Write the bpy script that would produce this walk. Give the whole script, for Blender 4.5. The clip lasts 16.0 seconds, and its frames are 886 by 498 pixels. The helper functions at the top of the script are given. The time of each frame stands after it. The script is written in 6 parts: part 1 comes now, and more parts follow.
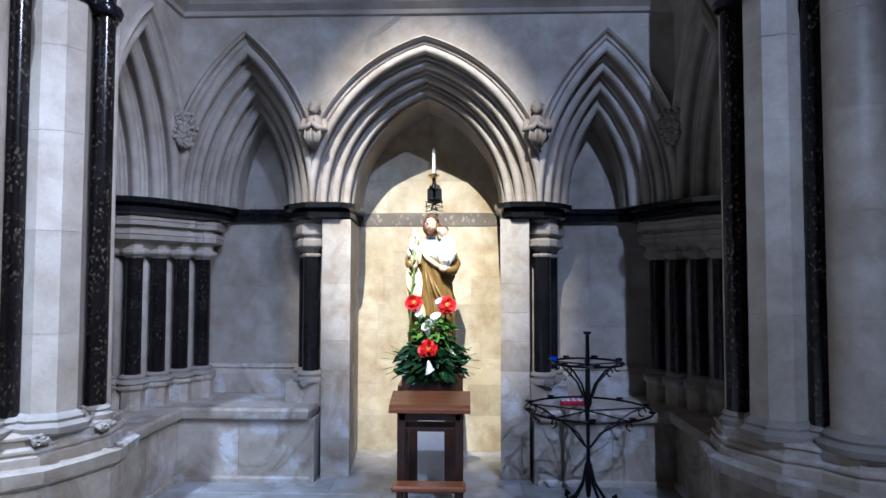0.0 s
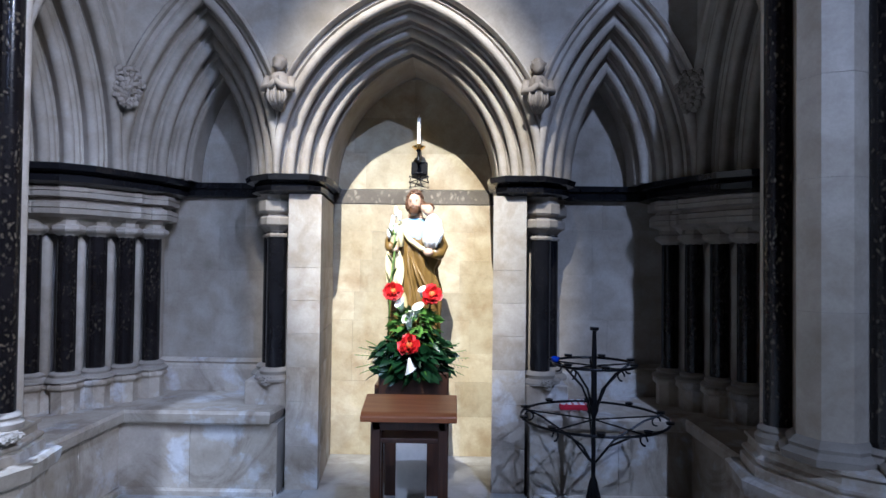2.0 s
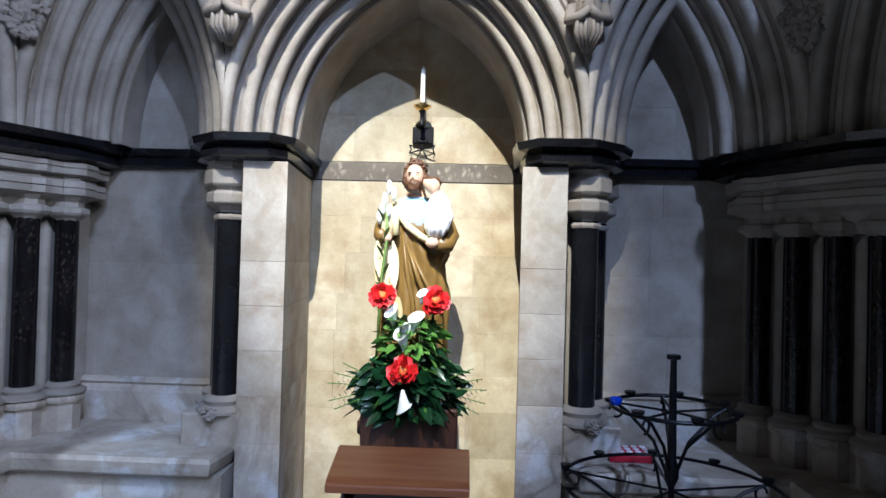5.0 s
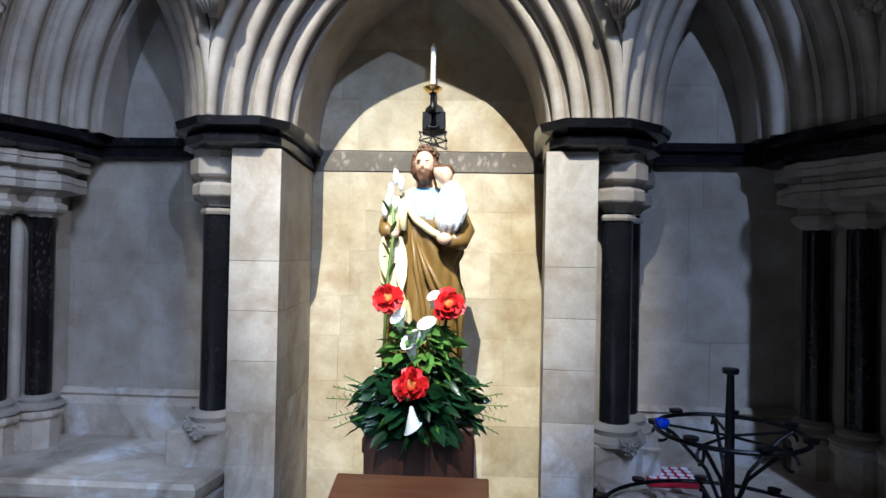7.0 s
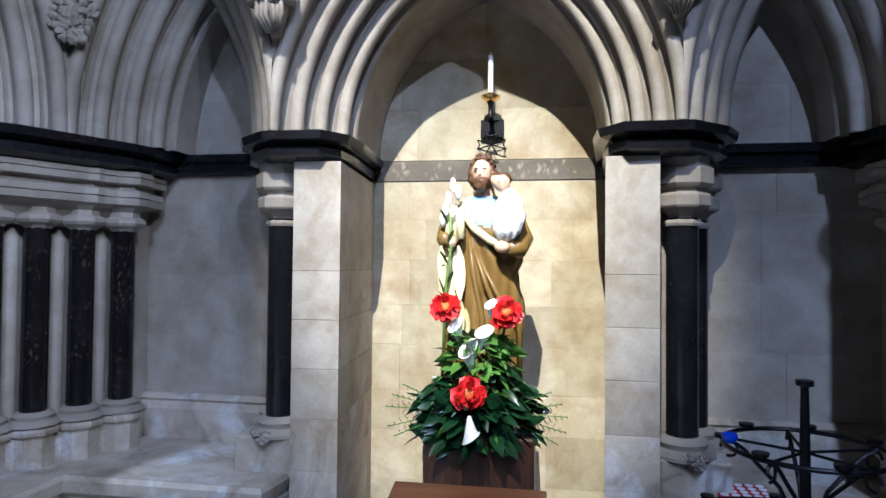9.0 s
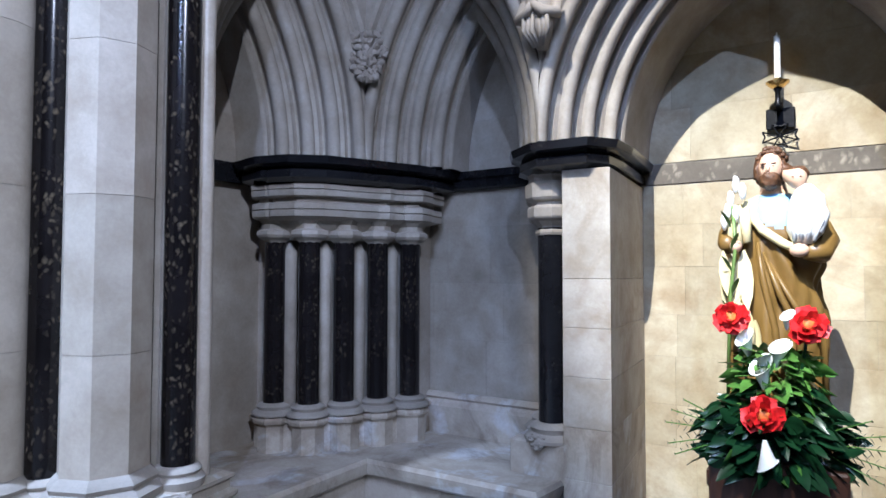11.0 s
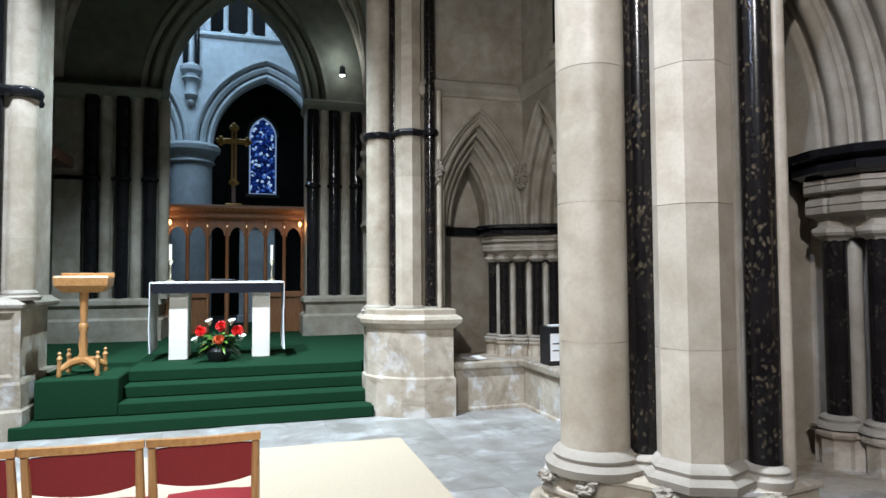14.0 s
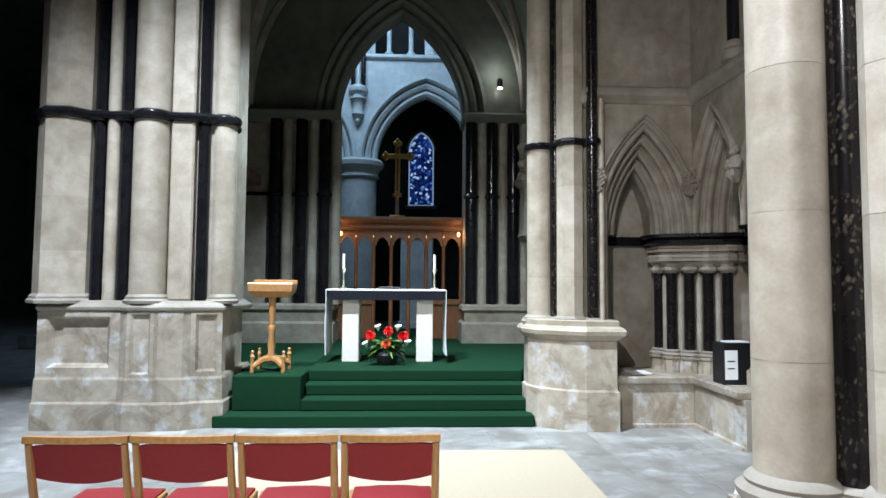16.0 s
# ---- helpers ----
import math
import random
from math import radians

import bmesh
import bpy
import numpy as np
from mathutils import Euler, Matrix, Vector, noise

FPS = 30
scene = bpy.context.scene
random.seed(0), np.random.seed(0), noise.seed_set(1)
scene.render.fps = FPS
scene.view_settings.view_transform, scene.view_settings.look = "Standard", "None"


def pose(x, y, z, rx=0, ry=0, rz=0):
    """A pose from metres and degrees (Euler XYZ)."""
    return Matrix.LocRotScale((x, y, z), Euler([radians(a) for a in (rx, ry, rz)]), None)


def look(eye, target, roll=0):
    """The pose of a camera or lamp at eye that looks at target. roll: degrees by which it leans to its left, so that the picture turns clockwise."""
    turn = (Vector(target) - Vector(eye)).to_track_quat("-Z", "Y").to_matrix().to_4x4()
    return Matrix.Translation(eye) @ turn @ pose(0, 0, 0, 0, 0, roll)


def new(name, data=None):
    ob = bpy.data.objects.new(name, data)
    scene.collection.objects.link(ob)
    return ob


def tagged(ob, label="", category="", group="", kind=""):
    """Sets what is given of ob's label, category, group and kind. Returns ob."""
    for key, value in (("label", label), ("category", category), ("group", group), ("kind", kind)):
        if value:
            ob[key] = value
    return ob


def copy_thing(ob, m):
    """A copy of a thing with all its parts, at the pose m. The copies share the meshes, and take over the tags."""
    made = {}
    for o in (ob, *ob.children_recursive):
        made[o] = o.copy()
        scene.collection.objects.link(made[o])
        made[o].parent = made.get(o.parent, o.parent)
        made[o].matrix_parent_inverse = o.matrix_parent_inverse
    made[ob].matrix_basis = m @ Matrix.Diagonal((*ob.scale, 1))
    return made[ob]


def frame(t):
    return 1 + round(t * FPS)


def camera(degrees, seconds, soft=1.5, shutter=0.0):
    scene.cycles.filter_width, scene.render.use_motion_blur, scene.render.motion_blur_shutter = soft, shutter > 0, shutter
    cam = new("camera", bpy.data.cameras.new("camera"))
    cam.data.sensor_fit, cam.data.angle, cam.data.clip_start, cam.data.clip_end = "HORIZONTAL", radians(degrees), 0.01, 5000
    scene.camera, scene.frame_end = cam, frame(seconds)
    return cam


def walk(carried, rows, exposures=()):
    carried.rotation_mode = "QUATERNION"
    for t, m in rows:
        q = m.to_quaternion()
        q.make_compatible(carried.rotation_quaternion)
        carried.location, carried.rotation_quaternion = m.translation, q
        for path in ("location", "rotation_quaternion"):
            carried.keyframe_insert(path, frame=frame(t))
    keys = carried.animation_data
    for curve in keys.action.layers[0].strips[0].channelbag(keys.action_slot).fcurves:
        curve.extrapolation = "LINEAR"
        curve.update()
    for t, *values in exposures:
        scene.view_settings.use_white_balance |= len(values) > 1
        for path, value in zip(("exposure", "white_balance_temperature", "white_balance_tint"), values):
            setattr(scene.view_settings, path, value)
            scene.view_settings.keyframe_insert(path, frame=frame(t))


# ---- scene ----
cam = camera(70.0, 16.0)
METRES, EYE, TILT, LEAN, TURN = 2.82, 1.5, 0.0, 0.0, 2.0
ROWS = [
    (0.0, 0.0, 0.0, 0.0, -0.01, 2.53, -0.12),
    (0.5, -0.0015, 0.0412, -0.0058, 0.19, 2.08, -0.12),
    (1.0, -0.0059, 0.1087, -0.0001, -0.17, 1.79, 0.04),
    (1.5, -0.0057, 0.1537, -0.0008, -0.75, 1.35, 0.09),
    (2.0, 0.0115, 0.2191, 0.0013, -0.98, 1.12, -0.7),
    (2.5, 0.0232, 0.2765, -0.0002, -1.08, 0.98, -1.77),
    (3.0, 0.0186, 0.3383, -0.0054, -1.08, 0.8, -1.57),
    (3.5, 0.016, 0.4102, 0.0006, -0.94, 0.9, -1.38),
    (6.0, 0.0122, 0.6983, -0.0066, 0.28, 0.68, -1.51),
    (6.5, 0.0075, 0.7176, -0.0064, 0.54, 0.5, -1.22),
    (7.0, 0.0203, 0.7398, -0.0048, 1.14, 0.66, -1.13),
    (7.5, 0.0341, 0.7523, -0.0058, 1.29, 0.8, -1.29),
    (8.0, 0.0417, 0.7488, -0.0043, 1.1, 0.99, -1.02),
    (10.5, 0.025, 0.7394, -0.0083, 25.52, 2.12, 0.01),
    (11.0, 0.0213, 0.7391, -0.0088, 30.52, 2.17, -0.09),
    (11.5, 0.0176, 0.7371, -0.0106, 37.63, 2.15, -0.51),
    (12.0, 0.008, 0.7214, -0.0111, 45.76, 2.2, -1.0),
    (12.5, -0.0061, 0.6902, -0.0086, 54.59, 2.16, -0.69),
    (13.0, -0.0178, 0.6613, -0.0083, 60.86, 2.26, 0.37),
    (13.5, -0.0263, 0.6368, -0.0086, 66.88, 2.32, 0.33),
    (14.0, -0.0327, 0.6114, -0.0087, 71.43, 2.44, 0.35),
    (14.5, -0.0364, 0.5822, -0.0092, 74.63, 2.71, 0.59),
    (15.0, -0.0326, 0.568, -0.0089, 78.44, 2.99, 0.07),
    (15.5, -0.0289, 0.5707, -0.0079, 82.68, 3.22, -0.29),
    (16.0, -0.0234, 0.5695, -0.0063, 84.98, 3.27, -0.41),
]
EXPOSURES = [(0, -0.25, 4900, 19), (3.5, -0.3, 4850, 17), (7, -0.38, 4950, 15), (8.2, -0.38, 4950, 15), (10.5, -0.33, 4800, 18), (11.5, -0.2, 4850, 15), (12, 0.03, 5300, 8), (12.6, -0.04, 6000, 12), (16, -0.18, 5950, 11)]
walk(cam, [(t, pose(0, 0, EYE, TILT, LEAN, TURN) @ pose(METRES * x, METRES * y, METRES * z, 90 + pitch, roll, yaw)) for t, x, y, z, yaw, pitch, roll in ROWS], EXPOSURES)

# ---- light ----
world = bpy.data.worlds.new("world")
scene.world = world
world.use_nodes = True
wn = world.node_tree.nodes
sky = wn.new("ShaderNodeTexSky")
sky.sky_type = "NISHITA"
sky.sun_disc = False
sky.sun_elevation, sky.sun_rotation = radians(25), radians(200)
world.node_tree.links.new(sky.outputs[0], wn["Background"].inputs[0])
wn["Background"].inputs[1].default_value = 0.05


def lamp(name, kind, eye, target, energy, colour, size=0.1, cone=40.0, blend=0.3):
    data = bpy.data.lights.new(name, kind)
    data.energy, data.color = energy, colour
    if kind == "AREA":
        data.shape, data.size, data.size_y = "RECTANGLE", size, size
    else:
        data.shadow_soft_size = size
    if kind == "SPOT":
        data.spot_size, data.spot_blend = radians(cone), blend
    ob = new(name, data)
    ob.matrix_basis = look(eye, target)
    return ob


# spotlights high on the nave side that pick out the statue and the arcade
lamp("niche_spot", "SPOT", (-0.42, 0.0, 7.1), (-0.3, 5.2, 1.62), 11500, (1.0, 0.86, 0.58), 0.03, 19.5, 1.0)
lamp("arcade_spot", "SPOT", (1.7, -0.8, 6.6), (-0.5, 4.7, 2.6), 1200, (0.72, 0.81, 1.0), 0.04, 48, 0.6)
# two added fill lamps without a known source: left recess, right bench and pier
lamp("side_spot", "SPOT", (0.6, -2.8, 5.0), (-1.45, 4.9, 1.3), 900, (0.8, 0.87, 1.0), 0.04, 22, 0.8)
lamp("bench_spot", "SPOT", (1.75, -1.5, 4.6), (1.5, 3.8, 0.3), 620, (0.78, 0.86, 1.0), 0.04, 38, 0.9)
lamp("aisle_spot", "SPOT", (3.8, -0.8, 5.6), (-5.0, 3.3, 1.4), 2400, (1.0, 0.95, 0.87), 0.06, 50, 0.9)
lamp("nave_spot", "SPOT", (-2.8, -0.8, 8.8), (-4.5, 0.4, 0.0), 8200, (0.86, 0.94, 1.0), 0.15, 72, 0.6)
lamp("altar_spot", "SPOT", (-7.3, 1.2, 6.2), (-8.5, 1.3, 0.5), 2000, (0.8, 0.96, 1.0), 0.08, 86, 0.7)
lamp("vault_spot", "POINT", (-11.0, 3.1, 5.3), (-11, 3, 6), 7, (0.95, 1.0, 0.95), 0.05)
lamp("chancel_window_light", "AREA", (-13.4, 0.2, 9.2), (-16.5, 1.0, 4.0), 330, (0.56, 0.79, 1.0), 3.0)


# ---- materials ----
def material(name):
    m = bpy.data.materials.new(name)
    m.use_nodes = True
    nt = m.node_tree
    return m, nt, nt.nodes["Principled BSDF"]


def node(nt, kind, **values):
    n = nt.nodes.new(kind)
    for key, value in values.items():
        n.inputs[key].default_value = value
    return n


def noise_node(nt, scale, detail=4.0, rough=0.6, coords=None):
    n = node(nt, "ShaderNodeTexNoise", Scale=scale, Detail=detail, Roughness=rough)
    if coords is not None:
        nt.links.new(coords, n.inputs["Vector"])
    return n


def ramp(nt, source, stops):
    r = nt.nodes.new("ShaderNodeValToRGB")
    el = r.color_ramp.elements
    while len(el) < len(stops):
        el.new(0.5)
    for e, (p, c) in zip(el, stops):
        e.position, e.color = p, (*c, 1.0)
    nt.links.new(source, r.inputs[0])
    return r.outputs[0]


def mix(nt, kind, factor, a, b):
    n = nt.nodes.new("ShaderNodeMix")
    n.data_type, n.blend_type = "RGBA", kind
    for socket, value in ((n.inputs[0], factor), (n.inputs[6], a), (n.inputs[7], b)):
        if isinstance(value, (int, float)):
            socket.default_value = value
        elif isinstance(value, tuple):
            socket.default_value = (*value, 1.0)
        else:
            nt.links.new(value, socket)
    return n.outputs[2]


def world_coords(nt):
    g = nt.nodes.new("ShaderNodeNewGeometry")
    return g.outputs["Position"]


def bump(nt, shader, height, strength, distance=0.02):
    b = node(nt, "ShaderNodeBump", Strength=strength, Distance=distance)
    nt.links.new(height, b.inputs["Height"])
    nt.links.new(b.outputs[0], shader.inputs["Normal"])


def stone(name, light, dark, stain=(0.3, 0.24, 0.17), stains=0.35, rough=0.75, grain=60.0, vary=0.18, scale=1.3, edge=0.2, grime=0.0, dirt=(0.17, 0.125, 0.08)):
    """Limestone: cloudy colour, rusty stains, fine grain, each block a little different."""
    m, nt, sh = material(name)
    co = world_coords(nt)
    big = noise_node(nt, scale, 5, 0.62, co)
    colour = ramp(nt, big.outputs[0], [(0.3, dark), (0.68, light)])
    patch = noise_node(nt, scale * 2.2, 4, 0.55, co)
    mask = ramp(nt, patch.outputs[0], [(0.54, (0, 0, 0)), (0.54 + edge, (stains, stains, stains))])
    colour = mix(nt, "MIX", mask, colour, stain)
    if grime:
        damp = noise_node(nt, scale * 0.9, 6, 0.68, co)
        damp.inputs["Distortion"].default_value = 1.3
        colour = mix(nt, "MIX", ramp(nt, damp.outputs[0], [(0.5, (0, 0, 0)), (0.61, (grime, grime, grime))]), colour, dirt)
    info = nt.nodes.new("ShaderNodeObjectInfo")
    tone = ramp(nt, info.outputs["Random"], [(0.0, (1 - vary, 1 - vary, 1 - vary * 1.1)), (1.0, (1.0, 1.0, 1.0))])
    colour = mix(nt, "MULTIPLY", 1.0, colour, tone)
    wash = noise_node(nt, scale * 4.0, 5, 0.62, co)
    wash.inputs["Distortion"].default_value = 0.6
    colour = mix(nt, "MULTIPLY", 1.0, colour, ramp(nt, wash.outputs[0], [(0.3, (0.83, 0.81, 0.78)), (0.62, (1.0, 1.0, 1.0))]))
    fine = noise_node(nt, grain, 6, 0.7, co)
    speck = ramp(nt, fine.outputs[0], [(0.3, (0.86, 0.86, 0.86)), (0.7, (1, 1, 1))])
    colour = mix(nt, "MULTIPLY", 1.0, colour, speck)
    nt.links.new(colour, sh.inputs["Base Color"])
    sh.inputs["Roughness"].default_value = rough
    add = node(nt, "ShaderNodeMath")
    add.operation = "ADD"
    nt.links.new(fine.outputs[0], add.inputs[0])
    nt.links.new(patch.outputs[0], add.inputs[1])
    bump(nt, sh, add.outputs[0], 0.25, 0.006)
    return m


def marble(name, base, fleck, rough=0.12, size=38.0, amount=0.5, stretch=1.0):
    """Polished dark shelly marble with pale fossil flecks."""
    m, nt, sh = material(name)
    co = world_coords(nt)
    warp = noise_node(nt, 9.0, 3, 0.6, co)
    shift = mix(nt, "ADD", 0.08, co, warp.outputs[1])
    cells = node(nt, "ShaderNodeTexVoronoi", Scale=size)
    cells.feature = "F1"
    squash = nt.nodes.new("ShaderNodeMapping")
    squash.inputs["Scale"].default_value = (1.0, 1.0, stretch)
    nt.links.new(shift, squash.inputs[0])
    nt.links.new(squash.outputs[0], cells.inputs["Vector"])
    spots = ramp(nt, cells.outputs["Distance"], [(0.1, (1, 1, 1)), (0.42, (0, 0, 0))])
    cloud = noise_node(nt, 8.0, 5, 0.65, co)
    where = ramp(nt, cloud.outputs[0], [(amount, (0, 0, 0)), (amount + 0.16, (1, 1, 1))])
    mask = mix(nt, "MULTIPLY", 1.0, spots, where)
    wave = noise_node(nt, 3.5, 5, 0.7, co)
    ground = ramp(nt, wave.outputs[0], [(0.35, base), (0.75, tuple(c * 2.2 for c in base))])
    nt.links.new(mix(nt, "MIX", mask, ground, fleck), sh.inputs["Base Color"])
    sh.inputs["Roughness"].default_value = rough
    sh.inputs["Specular IOR Level"].default_value = 0.3
    return m


def plain(name, colour, rough=0.5, metal=0.0, scale=30.0, spread=0.25, relief=0.1, sheen=0.0, gloss=0.5):
    m, nt, sh = material(name)
    co = nt.nodes.new("ShaderNodeTexCoord").outputs["Object"]
    n = noise_node(nt, scale, 5, 0.65, co)
    low = tuple(c * (1 - spread) for c in colour)
    high = tuple(min(1.0, c * (1 + spread * 0.4)) for c in colour)
    nt.links.new(ramp(nt, n.outputs[0], [(0.3, low), (0.7, high)]), sh.inputs["Base Color"])
    sh.inputs["Roughness"].default_value = rough
    sh.inputs["Metallic"].default_value = metal
    sh.inputs["Sheen Weight"].default_value = sheen
    sh.inputs["Specular IOR Level"].default_value = gloss
    bump(nt, sh, n.outputs[0], relief, 0.004)
    return m


def wood(name, light, dark, rough=0.35, along="X"):
    m, nt, sh = material(name)
    co = nt.nodes.new("ShaderNodeTexCoord").outputs["Object"]
    mp = nt.nodes.new("ShaderNodeMapping")
    mp.inputs["Scale"].default_value = {"X": (2, 26, 26), "Y": (26, 2, 26), "Z": (26, 26, 2)}[along]
    nt.links.new(co, mp.inputs[0])
    n = noise_node(nt, 1.6, 6, 0.6, mp.outputs[0])
    nt.links.new(ramp(nt, n.outputs[0], [(0.32, dark), (0.68, light)]), sh.inputs["Base Color"])
    sh.inputs["Roughness"].default_value = rough
    bump(nt, sh, n.outputs[0], 0.08, 0.003)
    return m


def glow(name, colour, strength):
    m, nt, sh = material(name)
    sh.inputs["Base Color"].default_value = (*colour, 1)
    sh.inputs["Emission Color"].default_value = (*colour, 1)
    sh.inputs["Emission Strength"].default_value = strength
    return m


STONE = stone("limestone", (0.45, 0.405, 0.345), (0.26, 0.22, 0.17), vary=0.18, scale=1.9, stains=0.42)
ASHLAR = stone("ashlar", (0.56, 0.5, 0.36), (0.42, 0.34, 0.2), stain=(0.3, 0.2, 0.09), stains=0.6, vary=0.25, scale=2.2, grime=0.25, dirt=(0.24, 0.15, 0.065))
DRUM = stone("drum_stone", (0.6, 0.535, 0.445), (0.43, 0.365, 0.285), stain=(0.3, 0.22, 0.14), stains=0.42, vary=0.22, rough=0.42, scale=1.9)
PLINTH = stone("worn_plinth_stone", (0.56, 0.5, 0.415), (0.36, 0.3, 0.225), stain=(0.62, 0.61, 0.6), stains=0.9, vary=0.18, scale=1.9, edge=0.1, grime=0.5)
PILASTER = stone("pilaster_stone", (0.5, 0.46, 0.4), (0.36, 0.315, 0.255), stain=(0.28, 0.21, 0.13), stains=0.6, vary=0.15, scale=2.4, grime=0.4, dirt=(0.26, 0.2, 0.13))
MORTAR = stone("mortar", (0.38, 0.35, 0.3), (0.28, 0.25, 0.21), vary=0.0)
CARVED = stone("carved_stone", (0.39, 0.35, 0.295), (0.22, 0.195, 0.16), vary=0.05, grain=90)
BOSS = stone("dark_weathered_carving", (0.33, 0.29, 0.24), (0.16, 0.13, 0.1), vary=0.05, grain=90)
FLAG = stone("floor_flagstone", (0.45, 0.45, 0.44), (0.25, 0.24, 0.225), stain=(0.54, 0.545, 0.55), stains=0.8, rough=0.4, vary=0.25, edge=0.08, grime=0.45, dirt=(0.2, 0.175, 0.145))
WHITEWALL = stone("limewashed_stone", (0.66, 0.7, 0.72), (0.52, 0.56, 0.58), stains=0.05, vary=0.05)
# limestone with the sanctuary's shade and green bounce put into its colour
SHADE_STONE = stone("shade_toned_stone", (0.19, 0.205, 0.16), (0.12, 0.13, 0.1), stains=0.2, vary=0.05)
BLACK = marble("black_marble", (0.006, 0.006, 0.007), (0.03, 0.028, 0.025), 0.16, 46, 0.5)
SHELL = marble("shelly_marble", (0.006, 0.005, 0.005), (0.12, 0.095, 0.062), 0.2, 48, 0.42, 0.6)
CLUSTER = marble("dark_shelly_marble", (0.006, 0.005, 0.005), (0.06, 0.048, 0.032), 0.2, 48, 0.44, 0.6)
BAND = marble("grey_marble_band", (0.085, 0.072, 0.055), (0.3, 0.26, 0.2), 0.4, 30, 0.4, 0.6)
OAK = wood("golden_oak", (0.5, 0.27, 0.1), (0.36, 0.17, 0.055), 0.35)
OAKZ = wood("golden_oak_upright", (0.5, 0.27, 0.1), (0.36, 0.17, 0.055), 0.35, "Z")
TEAK = wood("reddish_polished_wood", (0.36, 0.13, 0.04), (0.25, 0.075, 0.022), 0.32)
DARKWOOD = wood("dark_stained_wood", (0.07, 0.03, 0.016), (0.03, 0.013, 0.008), 0.35, "Z")
SCREENWOOD = wood("carved_screen_oak", (0.21, 0.088, 0.034), (0.11, 0.045, 0.018), 0.4, "Z")
CARPET = plain("green_carpet", (0.01, 0.042, 0.019), 0.95, 0, 160, 0.45, 0.6, gloss=0.08)
BEIGE = plain("beige_carpet", (0.46, 0.39, 0.29), 0.95, 0, 120, 0.12, 0.4, gloss=0.1)
RED = plain("wine_red_upholstery", (0.26, 0.012, 0.016), 0.7, 0, 200, 0.3, 0.3)
IRON = plain("black_wrought_iron", (0.01, 0.01, 0.012), 0.4, 0.7, 40, 0.3, 0.3)
BLACKPAINT = plain("black_painted_board", (0.008, 0.008, 0.009), 0.45, 0, 20, 0.2, 0.05)
CLOTH = plain("white_linen", (0.78, 0.79, 0.82), 0.85, 0, 60, 0.06, 0.3)
PAPER = plain("white_paper", (0.8, 0.8, 0.8), 0.8, 0, 40, 0.03, 0.02)
PANEL = plain("white_altar_leg_stone", (0.84, 0.81, 0.74), 0.6, 0, 20, 0.08, 0.1)
BRASS = plain("polished_brass", (0.72, 0.48, 0.16), 0.25, 1.0, 40, 0.15, 0.05)
PALEBRASS = plain("pale_worn_brass", (0.75, 0.68, 0.5), 0.35, 1.0, 40, 0.15, 0.05)
GOLD = plain("gilded_wood", (0.3, 0.19, 0.06), 0.42, 0.7, 30, 0.3, 0.1)
WAX = plain("ivory_wax", (0.85, 0.82, 0.74), 0.4, 0, 30, 0.04, 0.02)
# near black that stands for the unlit depth beyond the chancel arcade
SHADE_BLACK = plain("near_black_shade", (0.02, 0.02, 0.018), 0.9, 0, 3, 0.4, 0.1)


# ---- mesh helpers ----
def mesh_ob(name, bm, mats, parent=None, label="", smooth=False):
    me = bpy.data.meshes.new(name)
    bmesh.ops.recalc_face_normals(bm, faces=bm.faces[:])
    if smooth:
        for f in bm.faces:
            f.smooth = True
        for e in bm.edges:
            if len(e.link_faces) == 2 and e.calc_face_angle() > radians(38):
                e.smooth = False
    bm.to_mesh(me)
    bm.free()
    for m in mats if isinstance(mats, (list, tuple)) else [mats]:
        me.materials.append(m)
    ob = new(name, me)
    if parent is not None:
        ob.parent = parent
        ob.matrix_parent_inverse = parent_matrix(parent).inverted()
    if label:
        ob["label"] = label
    return ob


def parent_matrix(ob):
    m = ob.matrix_basis.copy()
    while ob.parent is not None:
        m = ob.parent.matrix_basis @ ob.matrix_parent_inverse @ m
        ob = ob.parent
    return m


def part(name, bm, mats, parent, label="", smooth=False):
    """One mesh, given in world coordinates, under a thing or a part."""
    return mesh_ob(name, bm, mats, parent, label, smooth)


def thing(name, at, label, category, group="", kind=""):
    """An Empty at a thing's base that parents its parts."""
    ob = new(name)
    ob.empty_display_size = 0.1
    ob.matrix_basis = Matrix.Translation(at)
    return tagged(ob, label, category, group, kind)


def structure(name, bm, mats, label, category="wall", smooth=False):
    return tagged(mesh_ob(name, bm, mats, None, "", smooth), label, category, "", "structure")


def box(x0, x1, y0, y1, z0, z1, bevel=0.0, bm=None):
    bm = bm or bmesh.new()
    made = bmesh.ops.create_cube(bm, size=1.0)["verts"]
    bmesh.ops.transform(bm, verts=made, matrix=Matrix.Translation(((x0 + x1) / 2, (y0 + y1) / 2, (z0 + z1) / 2)) @ Matrix.Diagonal((abs(x1 - x0), abs(y1 - y0), abs(z1 - z0), 1)))
    if bevel:
        edges = list({e for v in made for e in v.link_edges})
        bmesh.ops.bevel(bm, geom=edges, offset=bevel, segments=1, affect="EDGES", profile=0.5)
    return bm


def prism(points, z0, z1, bm=None, bevel=0.0):
    bm = bm or bmesh.new()
    low = [bm.verts.new((x, y, z0)) for x, y in points]
    high = [bm.verts.new((x, y, z1)) for x, y in points]
    n = len(points)
    caps = [bm.faces.new(low[::-1]), bm.faces.new(high)]
    for i in range(n):
        bm.faces.new((low[i], low[(i + 1) % n], high[(i + 1) % n], high[i]))
    if bevel:
        bmesh.ops.bevel(bm, geom=[e for f in caps for e in f.edges], offset=bevel, segments=1, affect="EDGES", profile=0.5)
    return bm


